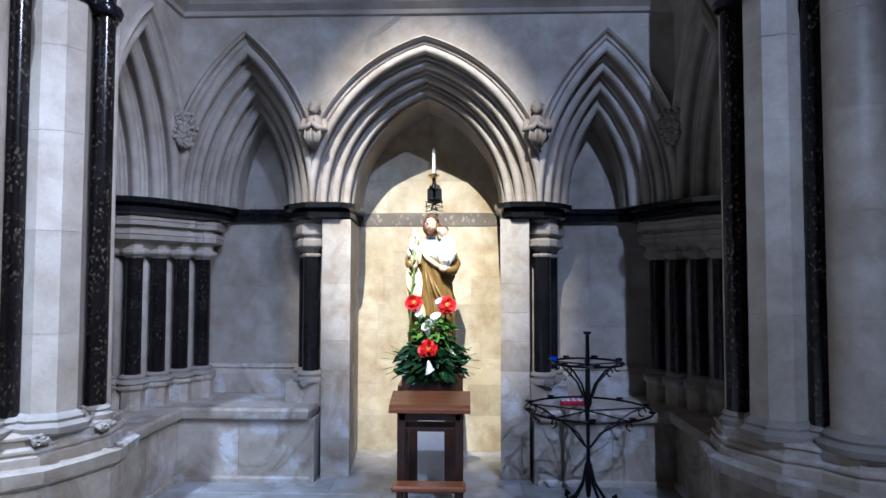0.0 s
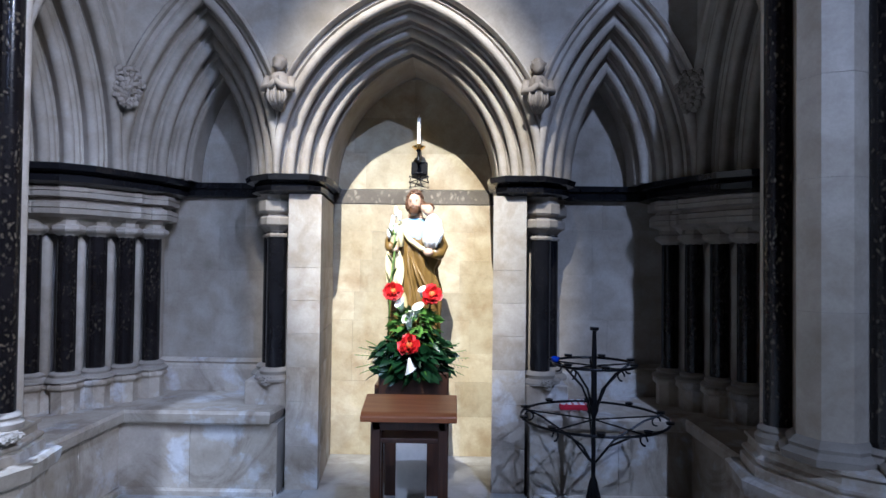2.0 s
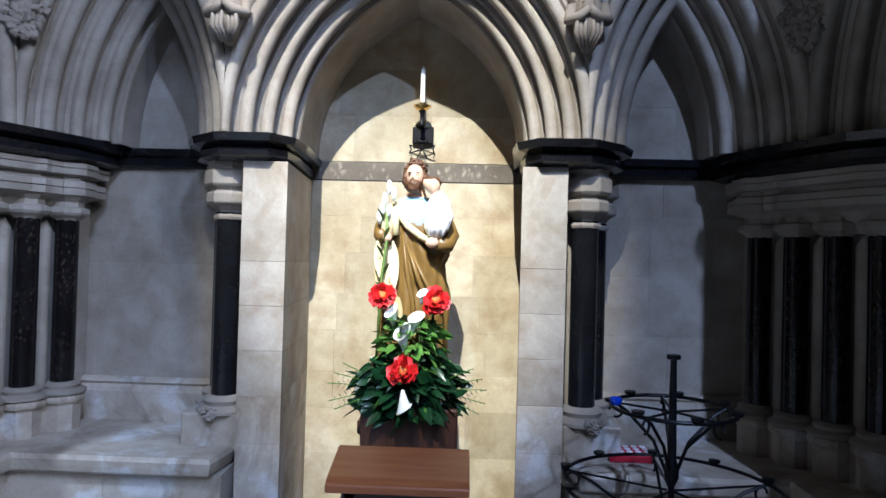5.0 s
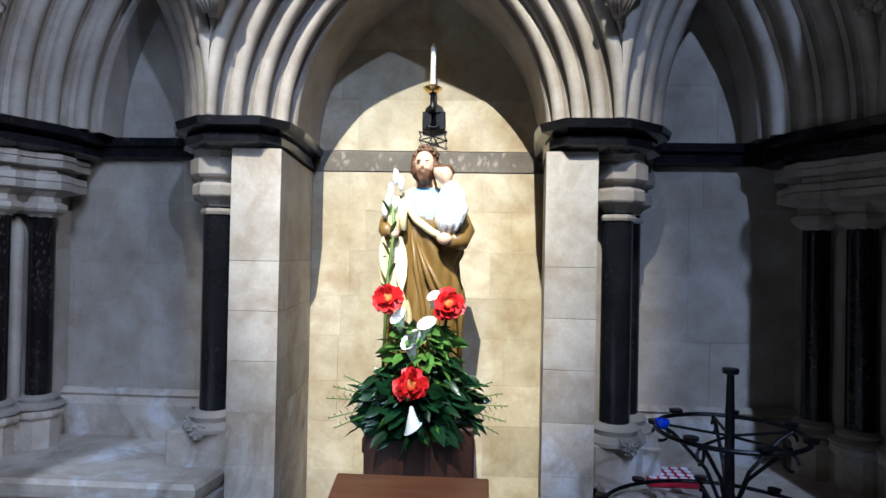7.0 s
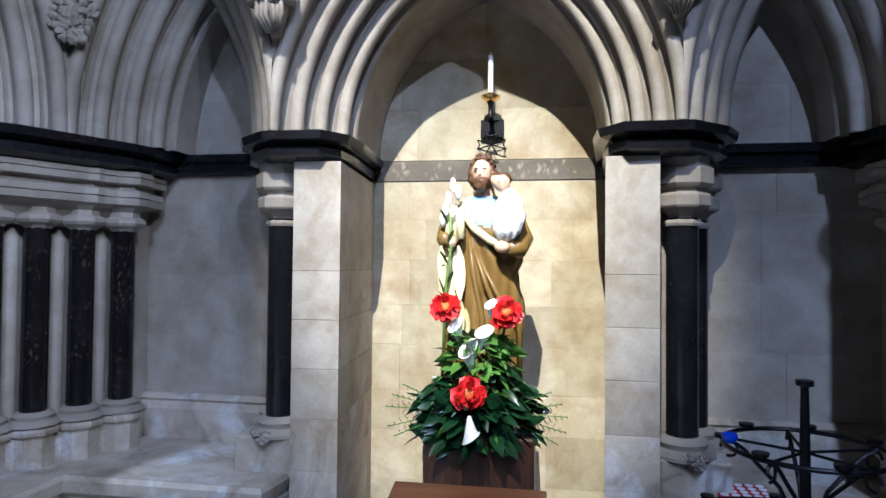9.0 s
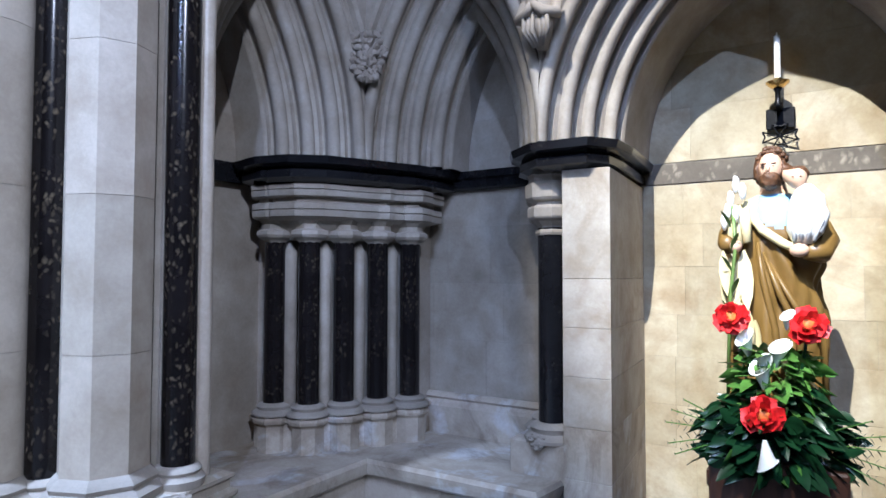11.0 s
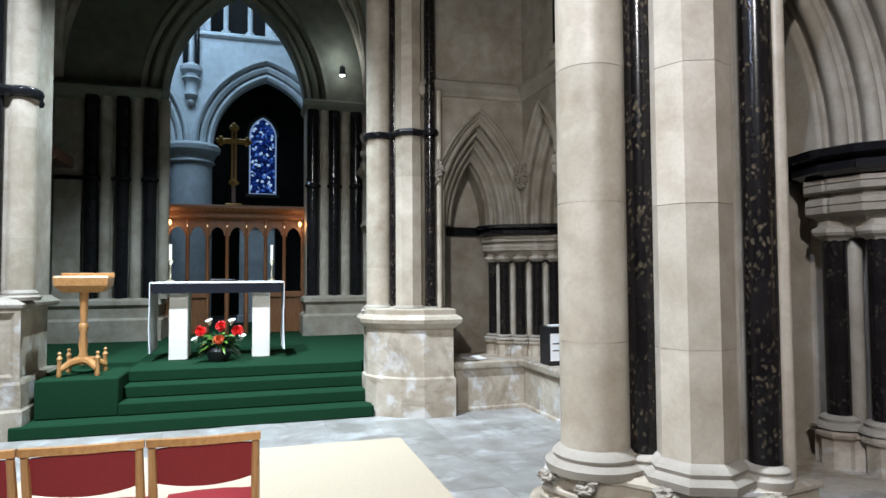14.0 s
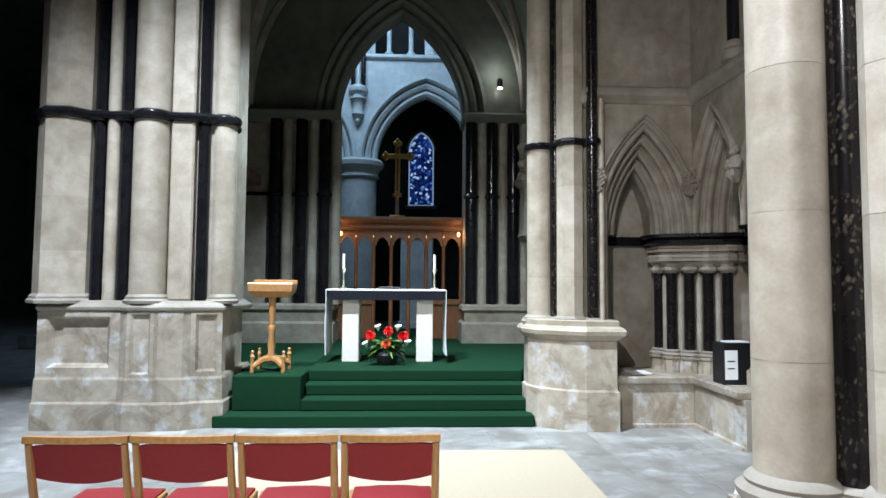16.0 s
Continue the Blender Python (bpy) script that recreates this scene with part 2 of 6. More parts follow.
def stepped(points, profile, bm=None):
    """A moulded block: a plan outline, pushed out from its middle by d metres at each height of the profile."""
    bm = bm or bmesh.new()
    n = len(points)
    area = sum(points[i][0] * points[(i + 1) % n][1] - points[(i + 1) % n][0] * points[i][1] for i in range(n))
    sign = 1 if area > 0 else -1
    rings = []
    for d, z in profile:
        ring = []
        for i in range(n):
            a, b, c = (Vector(points[j % n]) for j in (i - 1, i, i + 1))
            e1, e2 = (b - a).normalized(), (c - b).normalized()
            n1, n2 = Vector((e1.y, -e1.x)) * sign, Vector((e2.y, -e2.x)) * sign
            m = (n1 + n2)
            m = m / max(0.35, m.length_squared / 2) if m.length > 1e-6 else n1
            p = b + m * d
            ring.append(bm.verts.new((p.x, p.y, z)))
        rings.append(ring)
    for r0, r1 in zip(rings, rings[1:]):
        for i in range(n):
            bm.faces.new((r0[i], r0[(i + 1) % n], r1[(i + 1) % n], r1[i]))
    bm.faces.new(rings[0][::-1])
    bm.faces.new(rings[-1])
    return bm


def lathe(x, y, profile, seg=16, bm=None, turn=0.0):
    """A turned piece: rings of (radius, height) round an upright axis."""
    bm = bm or bmesh.new()
    rings = []
    for r, z in profile:
        rings.append([bm.verts.new((x + r * math.cos(turn + 2 * math.pi * k / seg), y + r * math.sin(turn + 2 * math.pi * k / seg), z)) for k in range(seg)])
    for a, b in zip(rings, rings[1:]):
        for k in range(seg):
            bm.faces.new((a[k], a[(k + 1) % seg], b[(k + 1) % seg], b[k]))
    bm.faces.new(rings[0][::-1])
    bm.faces.new(rings[-1])
    return bm


def tube(points, radius, seg=8, bm=None, closed=False):
    """A round bar through points; radius a number or a list."""
    bm = bm or bmesh.new()
    pts = [Vector(p) for p in points]
    n = len(pts)
    rings = []
    side = None
    for i, p in enumerate(pts):
        a = pts[i - 1] if (i > 0 or closed) else p
        b = pts[(i + 1) % n] if (i < n - 1 or closed) else p
        d = (b - a).normalized()
        if side is None:
            side = d.orthogonal().normalized()
        side = (side - d * side.dot(d)).normalized()
        up = d.cross(side)
        r = radius[i] if isinstance(radius, (list, tuple)) else radius
        rings.append([bm.verts.new(p + (side * math.cos(2 * math.pi * k / seg) + up * math.sin(2 * math.pi * k / seg)) * r) for k in range(seg)])
    for i in range(n if closed else n - 1):
        a, b = rings[i], rings[(i + 1) % n]
        for k in range(seg):
            bm.faces.new((a[k], a[(k + 1) % seg], b[(k + 1) % seg], b[k]))
    if not closed:
        bm.faces.new(rings[0][::-1])
        bm.faces.new(rings[-1])
    return bm


def blob(centre, radii, bm=None, sub=2, rough=0.0, seed=0):
    bm = bm or bmesh.new()
    made = bmesh.ops.create_icosphere(bm, subdivisions=sub, radius=1.0)["verts"]
    for v in made:
        k = 1 + rough * noise.noise(v.co * 2.3 + Vector((seed, seed * 1.7, 0)))
        v.co = Vector(centre) + Vector((v.co.x * radii[0], v.co.y * radii[1], v.co.z * radii[2])) * k
    return bm


def pointed(w, rise, u, steps=14):
    """Right half of a pointed arch, from the springing to the apex: half width w, its rise, offset u outwards."""
    r = (w * w + rise * rise) / (2 * w)
    c = w - r
    top = math.acos((r - w) / (r + u))
    return [(c + (r + u) * math.cos(top * k / steps), (r + u) * math.sin(top * k / steps)) for k in range(steps + 1)]


def arch_moulding(place, w, rise, profile, steps=14):
    """Sweeps a profile of (offset, depth) round a pointed arch; place(s, depth, z) sets it in the world."""
    bm = bmesh.new()
    lines = []
    for u, v in profile:
        half = pointed(w, rise, u, steps)
        pts = half + [(-s, z) for s, z in reversed(half[:-1])]
        lines.append([bm.verts.new(place(s, v, z)) for s, z in pts])
    for a, b in zip(lines, lines[1:]):
        for i in range(len(a) - 1):
            bm.faces.new((a[i], a[i + 1], b[i + 1], b[i]))
    return bm


def spandrel(place, w, rise, u, left, right, top, depth, steps=14):
    """The wall over an arch, from its outer line up to a level top, with thickness."""
    bm = bmesh.new()
    half = pointed(w, rise, u, steps)
    pts = [(-s, z) for s, z in half] + half[::-1][1:]
    inside = [q for q in pts if left < q[0] < right]
    for edge, a, c in ((left, 0, 1), (right, len(pts) - 1, -1)):
        if pts[0][0] < edge < pts[-1][0]:
            k = next(i for i in range(a, a + c * len(pts), c) if (pts[i][0] - edge) * c > 0)
            p0, p1 = pts[k - c], pts[k]
            f = (edge - p0[0]) / (p1[0] - p0[0])
            q = (edge, p0[1] + f * (p1[1] - p0[1]))
            inside = [q] + inside if c > 0 else inside + [q]
    pts = inside
    pts = ([(left, 0.0)] if left < pts[0][0] else []) + pts + ([(right, 0.0)] if right > pts[-1][0] else [])
    rows = [[bm.verts.new(place(s, v, z)) for s, z in line] for v, line in ((0, pts), (0, [(s, top) for s, z in pts]), (depth, [(s, top) for s, z in pts]), (depth, pts))]
    rows.append(rows[0])
    for a, b in zip(rows, rows[1:]):
        for i in range(len(pts) - 1):
            bm.faces.new((a[i], a[i + 1], b[i + 1], b[i]))
    return bm


# ---- the large structure ----
FRONT, RECESS, NICHE = 4.66, 5.28, 5.54     # arcade face, back of the side recesses, back of the statue's niche
SPRING, TOP, SEAT = 2.06, 3.46, 0.545       # springing of the arches, underside of the string course, bench seat
HALF, SIDE_X = 1.845, 2.50                  # half the chapel's width above, back of the side walls' recesses
PERIOD = 4.65
CX = -0.30
CB = CX - PERIOD

structure("floor", box(-30, 14, -16, 6.2, -0.2, 0.0), FLAG, "pale grey worn stone floor of the church", "floor")
# closures added round the space, coloured dark to keep bounced light low
structure("ceiling", box(-30, 14, -16, 6.2, 9.6, 9.9), SHADE_STONE, "unseen ceiling closing the nave, coloured dark to cut bounced light", "ceiling")
structure("wall_south", box(-30, 14, -16.3, -16, 0, 9.6), SHADE_STONE, "added far wall closing the nave, coloured dark to cut bounced light")
structure("wall_east", box(14, 14.3, -16, 6.2, 0, 9.6), SHADE_STONE, "unseen end wall closing the nave, coloured dark to cut bounced light")
structure("wall_west", box(-30.3, -30, -16, 6.2, 0, 9.6), SHADE_STONE, "added end wall beyond the chancel, coloured dark to cut bounced light")
structure("wall_north", box(-30, 14, 6.0, 6.3, 0, 9.6), STONE, "stone outer wall behind the chapels")

def orders(width, back):
    """Profile of an arch: from the soffit a slope of four rolls and hollows, then a fillet and a hood mould."""
    k = width / 0.41
    a, b, count = Vector((0.0, 0.43)), Vector((0.33, 0.0)), 4
    step = (b - a) / count
    long = step.length
    along = step / long
    out = Vector((along.y, -along.x))
    shape = [(0.0, 0.0), (0.14, 0.0), (0.17, -0.13), (0.26, -0.24), (0.36, -0.2), (0.42, -0.03)]
    shape += [(0.71 - 0.27 * math.cos(math.pi * q / 7), 0.3 * math.sin(math.pi * q / 7)) for q in range(8)]
    pts = [(0.0, back), (0.0, a.y + 0.01)]
    for i in range(count):
        for f, h in shape:
            p = a + step * i + along * long * f + out * long * h
            pts.append((p.x * k, max(p.y, -0.012)))
    return pts + [(u * k, v) for u, v in ((0.33, 0.02), (0.345, 0.0), (0.372, 0.0), (0.376, -0.03), (0.392, -0.045), (0.408, -0.03), (0.41, 0.0))]


def clipped(bm, cuts, axis):
    """Cuts a moulding off where it meets its neighbour: (place, side kept) along x or y."""
    for at, keep in cuts:
        co, no = [0, 0, 0], [0, 0, 0]
        co[axis], no[axis] = at, -keep
        bmesh.ops.bisect_plane(bm, geom=bm.verts[:] + bm.edges[:] + bm.faces[:], plane_co=co, plane_no=no, clear_outer=True)
    return bm


def shaft(name, x, y, r, z0, z1, parent, mat=None, seg=18):
    return part(name, lathe(x, y, [(r, z0), (r, z1)], seg), mat or BLACK, parent, "", True)


def moulded_base(x, y, r, z0, parent, h=0.09):
    prof = [(r * 2.05, z0), (r * 2.05, z0 + h * 0.18), (r * 1.8, z0 + h * 0.38), (r * 1.5, z0 + h * 0.45), (r * 1.55, z0 + h * 0.62), (r * 1.62, z0 + h * 0.72), (r * 1.45, z0 + h * 0.88), (r * 1.05, z0 + h)]
    return part("base", lathe(x, y, prof, 16), CARVED, parent, "pale stone moulded base", True)


def moulded_capital(x, y, r, z0, z1, parent, seg=8, turn=math.pi / 8):
    h = z1 - z0
    steps = [(1.05, 0), (1.35, 0.02), (1.42, 0.06), (1.35, 0.1), (1.1, 0.12), (1.15, 0.17), (1.5, 0.24), (1.95, 0.28), (2.05, 0.31), (2.05, 0.45), (1.95, 0.48), (1.72, 0.5), (1.72, 0.55), (2.1, 0.58), (2.25, 0.62), (2.25, 0.83), (2.1, 0.86), (1.95, 0.88), (1.95, 0.94), (2.1, 1.0)]
    return part("capital", lathe(x, y, [(r * k, z0 + h * f) for k, f in steps], seg, turn=turn), STONE, parent, "pale ringed moulded capital", False)


def flip(points, cx, sx):
    return [(cx + sx * x, y) for x, y in points]


def spur(x, y, z, seed, parent, size=0.05):
    """A worn carved leaf on the corner of a base."""
    bm = bmesh.new()
    rng = random.Random(seed)
    for k in range(5):
        a = k * 1.3 + seed
        blob((x + math.cos(a) * size * 0.6, y + math.sin(a) * size * 0.6, z + rng.uniform(-0.3, 0.5) * size), (size * 0.6, size * 0.6, size * 0.42), bm, 3, 0.7, seed + k)
    part("spur", bm, CARVED, parent, "worn carved leaf on the base", True)


ABACUS = [(-0.05, 1.935), (0.0, 1.955), (0.0, 1.99), (-0.02, 2.0), (0.035, 2.02), (0.045, 2.055), (0.03, 2.06)]


def arcade_pier(cx, sx):
    """Pilaster beside the statue's niche, with two dark shafts on its outer side."""
    p = thing("arcade_pier", (cx + sx * 0.75, 4.8, 0), "pale stone pilaster with paired black marble shafts beside the niche", "pier", "piers flanking the niche")
    for i, (z0, z1) in enumerate(((0.0, 0.29), (0.29, 0.575), (0.575, 0.80), (0.80, 1.02), (1.02, 1.235), (1.235, 1.45), (1.45, 1.935))):
        part("stone_block", prism(flip([(0.565, 4.755), (0.78, 4.75), (0.795, 5.62), (0.64, 5.62)], cx, sx), z0 + 0.0007, z1 - 0.0007, None, 0.0016), PILASTER if z0 > 0.7 else PLINTH, p)
    part("block_joints", prism(flip([(0.568, 4.758), (0.777, 4.753), (0.79, 5.6), (0.643, 5.6)], cx, sx), 0, 1.935), MORTAR, p)
    x0, x1 = sorted((cx + sx * 0.79, cx + sx * 1.07))
    part("plinth", box(x0, x1, 4.80, 5.25, SEAT - 0.03, 0.70, 0.008), PLINTH, p, "worn pale stone plinth")
    part("backing", box(*sorted((cx + sx * 0.79, cx + sx * 0.86)), 5.0, 5.3, SEAT, 1.935), STONE, p)
    for x, y in ((0.895, 4.905), (0.975, 5.09)):
        spur(cx + sx * (x + 0.03), y - 0.1, 0.695, int(x * 100), p, 0.045)
        moulded_base(cx + sx * x, y, 0.066, 0.695, p, 0.085)
        shaft("shaft", cx + sx * x, y, 0.066, 0.77, 1.69, p)
        moulded_capital(cx + sx * x, y, 0.056, 1.65, 1.94, p)
    part("abacus", stepped(flip([(0.625, 5.6), (0.575, 5.0), (0.58, 4.80), (0.65, 4.70), (0.88, 4.70), (1.02, 4.82), (1.09, 4.95), (1.09, 5.3)], cx, sx), ABACUS), BLACK, p, "polished black marble moulded abacus")
    return p


SHAFTS = [(1.80, 5.01), (1.90, 4.845), (2.0, 4.68), (2.10, 4.52), (2.28, 4.45)]


def column_cluster(cx, sx):
    p = thing("column_cluster", (cx + sx * 2.05, 4.8, SEAT), "corner cluster of five black marble shafts under ringed capitals", "columns", "clusters in the chapel corners")
    back = [(1.84, 5.28), (1.86, 5.06), (2.14, 4.60), (2.30, 4.53), (2.5, 4.53), (2.5, 5.28)]
    part("backing", prism(flip(back, cx, sx), SEAT, 1.94), STONE, p, "pale stone backing wall of the corner")
    foot = [(1.76, 5.28), (1.70, 5.02), (1.99, 4.52), (2.06, 4.44), (2.22, 4.36), (2.45, 4.36), (2.5, 4.5), (2.5, 5.28)]
    part("plinth", stepped(flip(foot, cx, sx), [(-0.065, SEAT), (-0.065, 0.69), (-0.045, 0.70), (-0.045, 0.72), (-0.065, 0.735)]), PLINTH, p, "worn pale stone plinth")
    for x, y in SHAFTS:
        px, py = cx + sx * x, y
        part("lobe", lathe(px, py, [(0.088, SEAT), (0.088, 0.675), (0.093, 0.685), (0.108, 0.695), (0.112, 0.71), (0.108, 0.725), (0.09, 0.738)], 8, turn=math.pi / 8), PLINTH, p)
        moulded_base(px, py, 0.056, 0.735, p, 0.06)
        shaft("shaft", px, py, 0.056, 0.79, 1.65, p, CLUSTER)
        rings = [(0.054, 1.63), (0.068, 1.645), (0.094, 1.66), (0.104, 1.674), (0.1, 1.694), (0.076, 1.705), (0.072, 1.73), (0.1, 1.755), (0.128, 1.764), (0.131, 1.795), (0.122, 1.799), (0.131, 1.803),
                 (0.128, 1.832), (0.092, 1.842), (0.092, 1.862), (0.134, 1.869), (0.137, 1.897), (0.128, 1.901), (0.137, 1.905), (0.134, 1.928), (0.1, 1.936), (0.1, 1.94)]
        part("capital", lathe(px, py, rings, 8, turn=math.pi / 8), STONE, p, "pale eight-sided ringed capital")
    for (xa, ya), (xb, yb) in zip(SHAFTS, SHAFTS[1:]):
        x, y = cx + sx * ((xa + xb) / 2 + 0.035), (ya + yb) / 2 + 0.02
        part("fillet", lathe(x, y, [(0.036, 0.74), (0.036, 1.59), (0.012, 1.635)], 10), STONE, p, "", True)
    head = [(1.65, 5.28), (1.65, 5.06), (1.68, 4.9), (1.90, 4.43), (2.03, 4.31), (2.2, 4.27), (2.4, 4.32), (2.5, 4.42), (2.5, 5.28)]
    part("capital_bed", stepped(flip(head, cx, sx), [(-0.2, 1.65), (-0.17, 1.70), (-0.13, 1.745), (-0.068, 1.765), (-0.065, 1.795), (-0.074, 1.799), (-0.065, 1.803), (-0.068, 1.832), (-0.1, 1.842), (-0.1, 1.862), (-0.058, 1.869), (-0.055, 1.897), (-0.064, 1.901), (-0.055, 1.905), (-0.058, 1.928), (-0.08, 1.936), (-0.08, 1.94)]), STONE, p, "pale ringed capital course")
    part("abacus", stepped(flip(head, cx, sx), ABACUS), BLACK, p, "polished black marble moulded abacus")
    return p


PIER = [("shaft", 1.79, 3.54, 0.06), ("octagon", 1.915, 3.335, 0.15), ("shaft", 2.055, 3.205, 0.06), ("round", 2.165, 3.05, 0.14), ("shaft", 2.29, 3.16, 0.06), ("roll", 1.795, 3.64, 0.034)]


def drums(name, x, y, r, z0, z1, parent, eight, rng, turn8=math.pi / 8):
    part(name + "_joints", lathe(x, y, [(r - 0.003, z0), (r - 0.003, z1)], 8 if eight else 28, turn=turn8 if eight else 0.0), MORTAR, parent, "", not eight)
    z = z0
    while z < z1 - 0.05:
        h = min(rng.uniform(0.42, 0.56), z1 - z)
        if z1 - z - h < 0.2:
            h = z1 - z
        if eight:
            prof, seg, turn = [(r, z + 0.001), (r, z + h - 0.001)], 8, turn8
        else:
            prof, seg, turn = [(r, z + 0.001), (r, z + h - 0.001)], 28, 0.0
        part(name, lathe(x, y, prof, seg, turn=turn), DRUM, parent, "", not eight)
        z += h


def compound_pier(cx, sx, base_z, seed, tall=8.6):
    """A tall pier of pale drums and dark shafts on a moulded base; the black ring is at about three metres."""
    rng = random.Random(seed)
    turn8 = 0.0
    p = thing("compound_pier", (cx + sx * 2.1, 3.3, 0), "tall clustered pier of pale stone drums and black marble shafts", "pier", "piers between the chapels")
    core = [(1.86, 3.72), (1.86, 3.5), (1.98, 3.34), (2.16, 3.18), (2.33, 3.22), (2.45, 3.4), (2.45, 3.72)]
    part("core", prism(flip(core, cx, sx), base_z - 0.05, tall), STONE, p)
    for kind, x, y, r in PIER:
        px = cx + sx * x
        if kind == "shaft":
            shaft("shaft", px, y, r, base_z, tall, p, SHELL, 20)
        if kind == "roll":
            shaft("pale_roll", px, y, r, base_z - 0.2, 3.5, p, DRUM, 16)
            continue
        if kind == "shaft":
            part("shaft_base", lathe(px, y, [(0.092, base_z - 0.06), (0.096, base_z - 0.03), (0.078, base_z - 0.012), (0.085, base_z), (0.075, base_z + 0.015), (r, base_z + 0.02)], 20), CARVED, p, "", True)
        else:
            drums("drum", px, y, r, base_z, tall, p, kind == "octagon", rng, turn8)
            seg, turn = (8, turn8) if kind == "octagon" else (28, 0.0)
            part("drum_base", lathe(px, y, [(r + 0.06, base_z - 0.06), (r + 0.065, base_z - 0.03), (r + 0.03, base_z - 0.01), (r + 0.035, base_z + 0.005), (r + 0.02, base_z + 0.02), (r, base_z + 0.035)], seg, turn=turn), CARVED, p, "", kind != "octagon")
        part("ring", lathe(px, y, [(r + 0.005, 2.99), (r + 0.03, 3.0), (r + 0.04, 3.03), (r + 0.03, 3.06), (r + 0.005, 3.07)], 20 if kind != "octagon" else 8, turn=turn8), BLACK, p, "black marble ring", kind != "octagon")
    foot = [(1.75, 3.74), (1.71, 3.52), (1.77, 3.34), (1.85, 3.16), (1.98, 3.06), (2.06, 2.92), (2.22, 2.86), (2.38, 2.96), (2.52, 3.2), (2.52, 3.74)]
    if base_z < 1:
        prof = [(0.03, SEAT), (0.03, 0.595), (0.012, 0.605), (0.024, 0.62), (0.024, 0.632), (0.002, 0.645), (0.0, base_z - 0.085), (0.014, base_z - 0.075), (0.014, base_z - 0.062), (-0.02, base_z - 0.05)]
        part("base", stepped(flip(foot, cx, sx), prof), PLINTH, p, "worn carved stone base")
        part("seat", stepped(flip(foot, cx, sx), [(0.02, 0.44), (0.08, 0.47), (0.09, 0.535), (0.07, 0.55)]), PLINTH, p, "worn stone ledge")
        part("plinth", stepped(flip(foot, cx, sx), [(0.05, 0.0), (0.05, 0.10), (0.03, 0.12), (0.03, 0.45)]), PLINTH, p, "worn stone plinth")
    else:
        foot = [(1.62, 3.74), (1.62, 3.42), (1.72, 3.2), (1.9, 2.98), (2.06, 2.90), (2.3, 2.90), (2.52, 3.1), (2.52, 3.74)]
        part("base", stepped(flip(foot, cx, sx), [(-0.02, 0.90), (0.0, 0.92), (0.07, 0.98), (0.08, 1.02), (0.06, 1.05), (0.02, 1.07), (0.02, 1.12), (0.0, 1.13)]), DRUM, p, "projecting moulded base")
        part("plinth", stepped(flip(foot, cx, sx), [(0.02, 0.0), (0.02, 0.40), (0.0, 0.42), (0.0, 0.91)]), PLINTH, p, "worn stone plinth")
    return p


def bench(cx, sx, name="stone_bench"):
    p = thing(name, (cx + sx * 1.8, 4.8, 0), "worn pale stone bench running round the chapel wall", "bench", "stone benches")
    x1, xs, xe, yf, ye = 0.80, 1.75, 2.5, 4.58, 3.72
    seat = [(x1, 4.81), (x1 + 0.03, yf), (xs, yf), (xs, ye), (xe, ye), (xe, 5.28), (1.03, 5.28), (1.03, 4.81)]
    part("seat", stepped(flip(seat, cx, sx), [(-0.03, SEAT - 0.09), (-0.012, SEAT - 0.075), (-0.005, SEAT - 0.05), (0.0, SEAT - 0.02), (-0.012, SEAT)]), PLINTH, p, "worn pale stone seat slab")
    body = [(x1, 4.82), (x1, yf + 0.07), (xs + 0.07, yf + 0.07), (xs + 0.07, ye), (xe, ye), (xe, 5.28), (x1, 5.28)]
    part("body", prism(flip(body, cx, sx), 0.0, SEAT - 0.085), MORTAR, p)
    course = [(x1 + 0.02, yf + 0.035), (xs + 0.035, yf + 0.035), (xs + 0.035, ye + 0.02), (xs + 0.3, ye + 0.02), (xs + 0.3, yf + 0.3), (x1 + 0.02, yf + 0.3)]
    part("foot_course", stepped(flip(course, cx, sx), [(0.0, 0.0), (0.0, 0.032), (-0.012, 0.045)]), PLINTH, p, "low worn course at the foot")
    rng = random.Random(4)
    x = x1
    while x < xs + 0.07:
        w = min(rng.uniform(0.5, 0.75), xs + 0.07 - x)
        a, b = sorted((cx + sx * (x + 0.0008), cx + sx * (x + w - 0.0008)))
        part("stone_block", box(a, b, yf + 0.062, yf + 0.2, 0.0, SEAT - 0.088, 0.003), PLINTH, p)
        x += w
    y = ye
    while y < yf + 0.06:
        w = min(rng.uniform(0.4, 0.6), yf + 0.06 - y)
        a, b = sorted((cx + sx * (xs + 0.062), cx + sx * (xs + 0.2)))
        part("stone_block", box(a, b, y + 0.0008, y + w - 0.0008, 0.0, SEAT - 0.088, 0.003), PLINTH, p)
        y += w
    return p


def ashlar(parent, x0, x1, y, z0, courses, seed, mat=None, thick=0.05, face=-1):
    """Courses of squared stones on a wall that faces along y."""
    rng = random.Random(seed)
    z = z0
    for h in courses:
        x = x0
        first = True
        while x < x1 - 1e-4:
            w = rng.uniform(0.26, 0.52) * (0.6 if first else 1)
            first = False
            if x1 - x - w < 0.14:
                w = x1 - x
            ya, yb = sorted((y, y - face * thick))
            proud = rng.uniform(0, 0.002) * face
            part("stone_block", box(x + 0.0004, x + w - 0.0004, ya + proud, yb + proud, z + 0.0004, z + h - 0.0004, 0.0005), mat or ASHLAR, parent)
            x += w
        z += h


